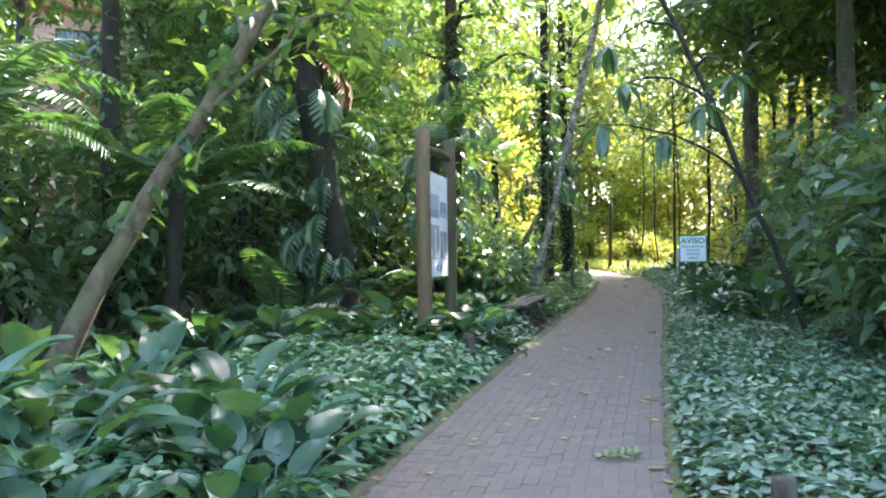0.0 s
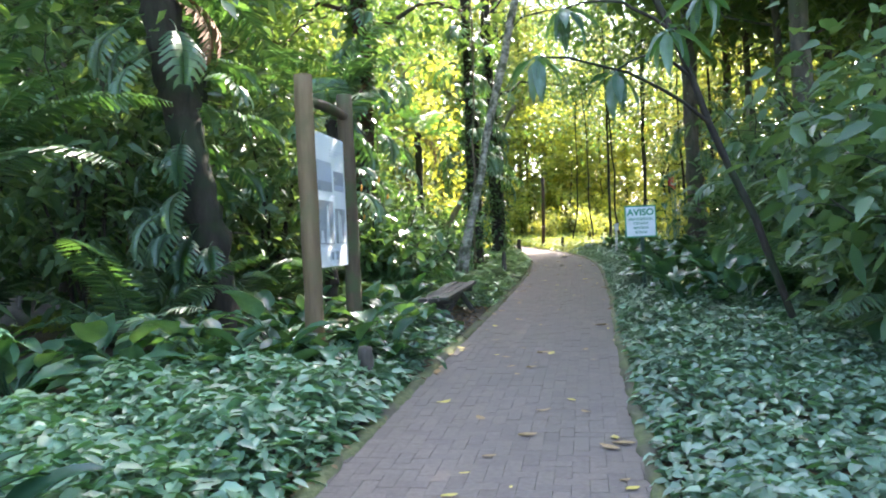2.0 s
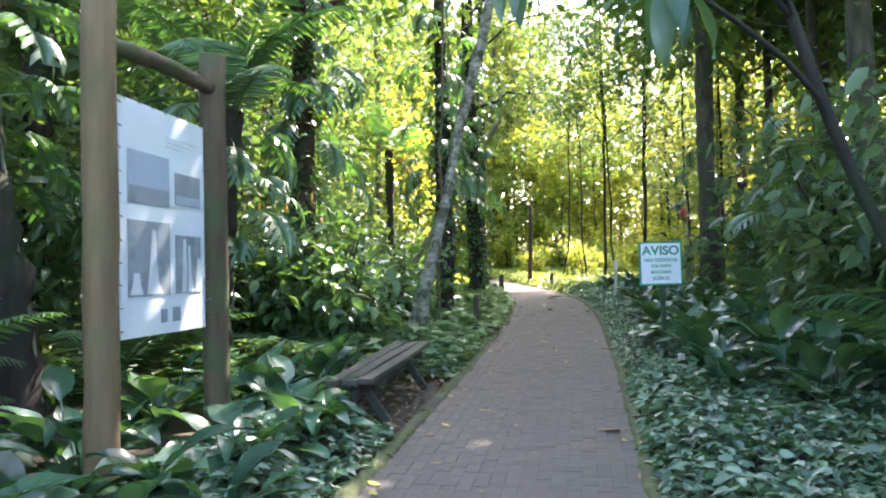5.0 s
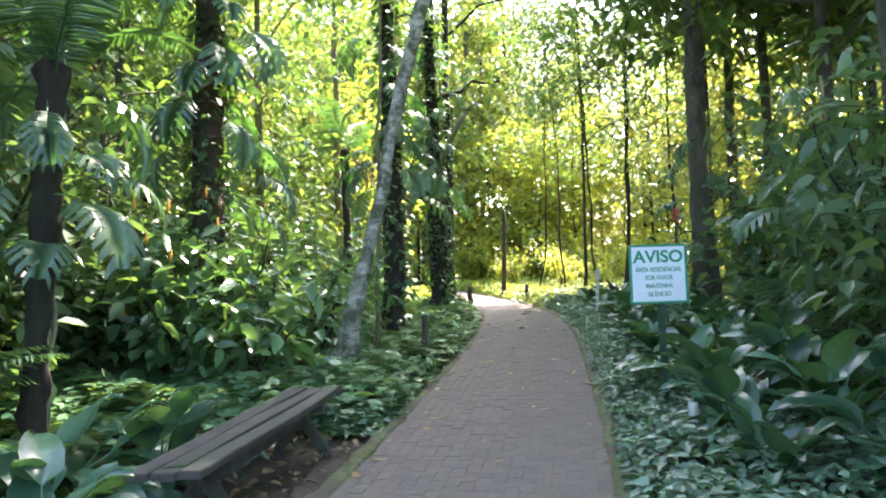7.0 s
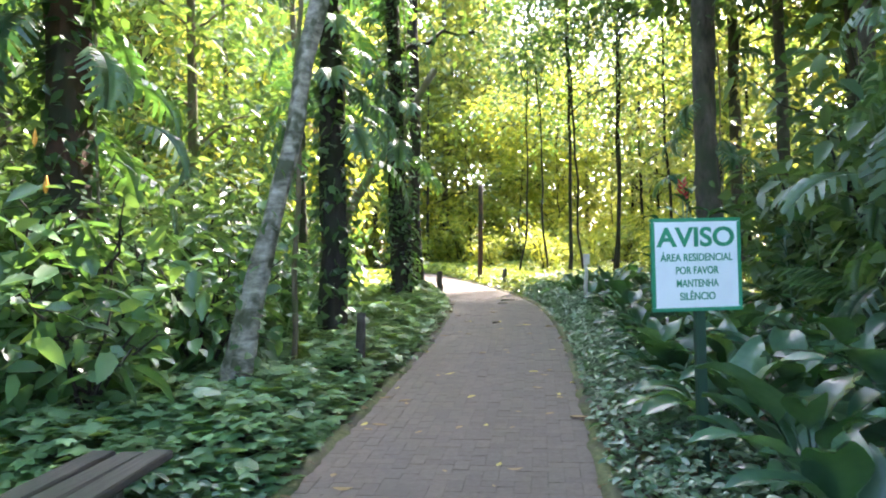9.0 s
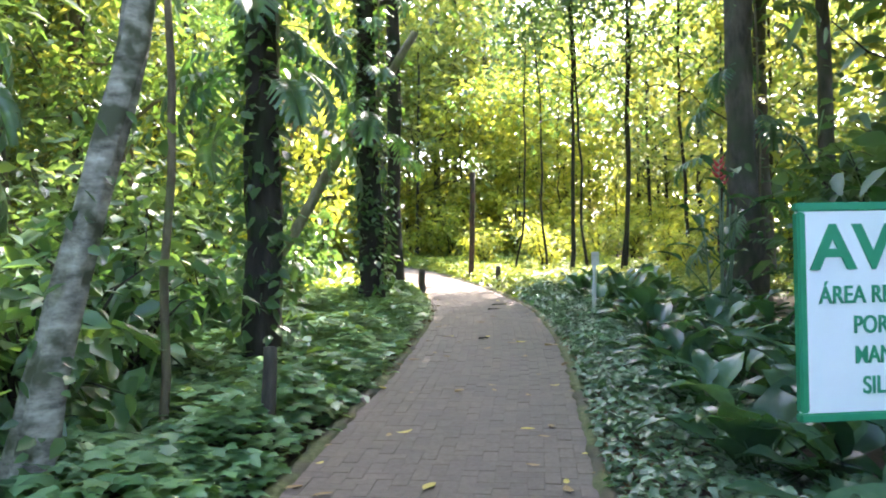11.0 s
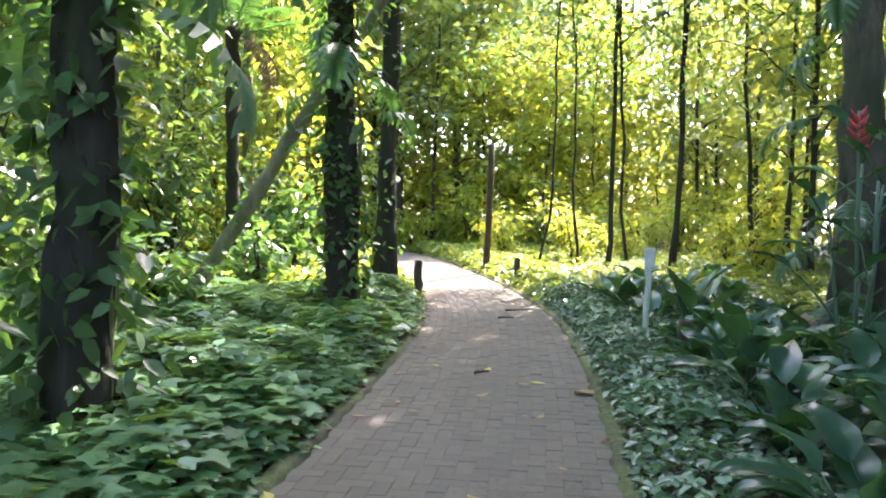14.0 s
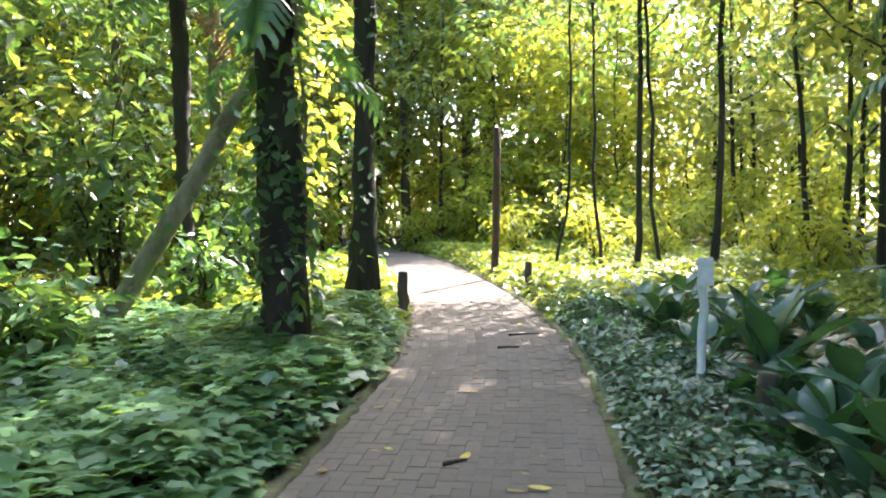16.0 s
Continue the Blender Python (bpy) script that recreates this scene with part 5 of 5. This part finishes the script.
fast_mesh("stem", *tube(bend((-0.55, 0, 0), (0.55, 0, 0.03), 9, wob=0.008, seed=2), np.full(9, 0.15), 14, 0.08, 2), M_BARK_RED, _log)
stake(1.68, 3.75, 0.34, 0.06, M_STUMP, "short rotten stump among ground cover", "stump", (0.01, 0), 11)
stake(4.72, 13.75, 0.34, 0.04, M_WHITE_STAKE, "short white painted stub among ground cover", "stake", (0.01, 0), 12)
stake(0.28, 9.0, 0.40, 0.07, M_STUMP, "short rotten stump among ground cover", "stump", (0.02, 0), 8)


# ---- fallen leaves ----
def fallen_meshes():
    out = []
    for i in range(4):
        rng = np.random.default_rng(40 + i)
        n, V = 7, []
        for a in range(n):
            t = a / (n - 1)
            w = 0.24 * math.sin(math.pi * min(1, t * 0.96 + 0.02)) ** 0.8
            for u in (-1, 0, 1):
                V.append((t - 0.5, u * w, 0.05 + 0.10 * abs(u) * (0.4 + 0.6 * math.sin(3 * t + i)) + 0.12 * (t - 0.5) ** 2 * (1 + i % 2)))
        F = [(a * 3 + j, (a + 1) * 3 + j, (a + 1) * 3 + j + 1, a * 3 + j + 1) for a in range(n - 1) for j in (0, 1)]
        for mat in (M_DRYLEAF, M_YELLEAF):
            ob = fast_mesh("fallen_leaf", np.array(V), np.array(F), mat)
            out.append(ob.data)
            bpy.data.objects.remove(ob)
    return out


FALLEN = fallen_meshes()
rf = np.random.default_rng(5)


def fallen(x, y, size, yellow):
    ob = new("fallen_leaf", FALLEN[rf.integers(4) * 2 + (1 if yellow else 0)])
    ob.matrix_world = pose(x, y, float(gz(x, y)) + 0.006, 2.1, 0, rf.uniform(0, 360)) @ Matrix.Diagonal((size, size, size * 0.7, 1))
    tagged(ob, "yellow fallen leaf on the footpath" if yellow else "dry brown fallen leaf on the footpath", "leaf", "fallen leaves on the path")


for x, y, s, c in [(1.15, 7.9, 0.12, 0), (1.65, 8.0, 0.12, 0), (1.08, 7.02, 0.1, 0), (3.3, 11.95, 0.2, 0), (2.2, 10.3, 0.2, 0), (1.9, 9.6, 0.12, 0), (4.13, 17.5, 0.14, 1), (4.9, 17.3, 0.13, 0), (6.02, 22.55, 0.13, 1),
                   (5.66, 20.5, 0.06, 0), (5.34, 24.4, 0.1, 0), (6.0, 25.8, 0.1, 0), (6.35, 22.2, 0.3, 0), (-0.05, 6.4, 0.14, 1), (-0.3, 5.7, 0.12, 1), (1.75, 6.3, 0.1, 1), (1.85, 7.0, 0.14, 0), (1.95, 7.2, 0.12, 1), (1.35, 10.9, 0.12, 1),
                   (1.0, 9.9, 0.12, 0), (4.0, 15.4, 0.1, 0), (3.2, 14.3, 0.09, 0), (5.2, 18.6, 0.12, 0), (4.5, 22.8, 0.24, 1), (4.05, 20.2, 0.16, 1)]:
    fallen(x, y, s, bool(c))
for _ in range(120):
    y = rf.uniform(4, 30)
    side = rf.choice([-1, 1])
    u = side * (1 - rf.uniform(0, 1) ** 2.6 * 1.0) * (path_half(y) + 0.05)
    fallen(float(path_x(y) + u), y, rf.uniform(0.07, 0.16), rf.uniform() < 0.2)

for _ in range(46):
    y = rf.uniform(4.5, 32)
    u = rf.uniform(-0.9, 0.9) * path_half(y)
    fallen(float(path_x(y) + u), y, rf.uniform(0.04, 0.12), rf.uniform() < 0.15)


def fallen_twig(x, y):
    rng = np.random.default_rng(9)
    root = thing("fallen_twig", pose(x, y, float(gz(x, y)) + 0.01, 2.1, 0, 20), "broken green leafy twig lying on the footpath", "twig")
    fast_mesh("stem", *tube(bend((-0.16, 0, 0.01), (0.16, 0.03, 0.012), 7, (0, 0.02, 0.01)), np.linspace(0.004, 0.002, 7), 5), M_BARK, root)
    for i in range(11):
        P = np.array([[-0.15 + 0.03 * i, 0.0, 0.015]])
        D = np.array([[0.4, (-1) ** i * rng.uniform(0.6, 1.0), rng.uniform(0.0, 0.35)]])
        fast_mesh("leaf", *leaf_cloud(rng, P, D, np.array([0, 0, 1.0]), 0.11, 0.5, 0.25, 0.05), M_IVY, root)


fallen_twig(1.2, 5.25)
for _i, (_x, _y, _a, _l) in enumerate([(6.85, 27.1, 8, 0.40), (6.52, 26.35, -4, 0.22), (5.62, 23.0, 30, 0.16)]):
    _st = thing("fallen_stick", pose(_x, _y, float(gz(_x, _y)) + 0.012, 2.1, 0, _a), "short dark broken stick lying on the footpath", "stick", "fallen sticks")
    fast_mesh("stem", *tube(bend((-_l / 2, 0, 0), (_l / 2, 0, 0.004), 6, (0, 0.01, 0), 0.003, _i), np.linspace(0.013, 0.008, 6), 7, 0.1, _i), M_BARK, _st)


# ---- pavers ----
def lay_pavers():
    ys = np.linspace(-2, 40, 2101)
    xs = path_x(ys)
    arc = np.concatenate([[0], np.cumsum(np.hypot(np.diff(xs), np.diff(ys)))])
    c = 0.1
    V0 = np.array([(-1, -1, 0), (1, -1, 0), (1, 1, 0), (-1, 1, 0)], float)
    rngp = np.random.default_rng(8)

    def brick_shape(lx, ly):
        b = 0.002
        lo = V0 * np.array([lx / 2, ly / 2, 1]) + np.array([0, 0, -0.03])
        mid = V0 * np.array([lx / 2, ly / 2, 1]) + np.array([0, 0, -b])
        hi = V0 * np.array([lx / 2 - b, ly / 2 - b, 1])
        V = np.concatenate([lo, mid, hi])
        F = [(8, 9, 10, 11)]
        for k in range(4):
            F += [(k, (k + 1) % 4, 4 + (k + 1) % 4, 4 + k), (4 + k, 4 + (k + 1) % 4, 8 + (k + 1) % 4, 8 + k)]
        return V, np.array(F)
    gap = 0.0028
    kinds = [brick_shape(2 * c - gap, c - gap), brick_shape(c - gap, 2 * c - gap)]
    meshes = []
    for V, F in kinds:
        ob = fast_mesh("paver", V, F, M_BRICK_ONE, smooth=False)
        meshes.append(ob.data)
        bpy.data.objects.remove(ob)
    rest, count = [], 0
    for j in range(int(4.6 / c), int(arc[-1] / c)):
        for i in range(-11, 11):
            k = (i - j) % 4
            if k == 0:
                u, s, kind = (i + 1) * c, (j + 0.5) * c, 0
            elif k == 3:
                u, s, kind = (i + 0.5) * c, (j + 1) * c, 1
            else:
                continue
            y = float(np.interp(s, arc, ys))
            if abs(u) > path_half(y) + 0.02:
                continue
            x = float(path_x(y))
            a = math.atan2(float(path_x(y + 0.1) - path_x(y - 0.1)), 0.2)
            bx, by = x + u * math.cos(a), y - u * math.sin(a)
            m = pose(bx, by, float(gz(bx, by)) + rngp.uniform(-0.0016, 0.0016), 2.15 + rngp.normal(0, 0.3), rngp.normal(0, 0.3), -math.degrees(a) + rngp.normal(0, 0.35))
            if 20.6 < y < 22.3 and count < 300:
                ob = new("paver", meshes[kind])
                ob.parent = pavement
                ob.matrix_local = m
                count += 1
            else:
                A = np.array(m)
                rest.append((kinds[kind][0] @ A[:3, :3].T + A[:3, 3], kinds[kind][1]))
    V, F = join(rest)
    ob = fast_mesh("pavers", V, F, M_BRICK, pavement, smooth=False)
    ob["kind"] = "stuff"


lay_pavers()
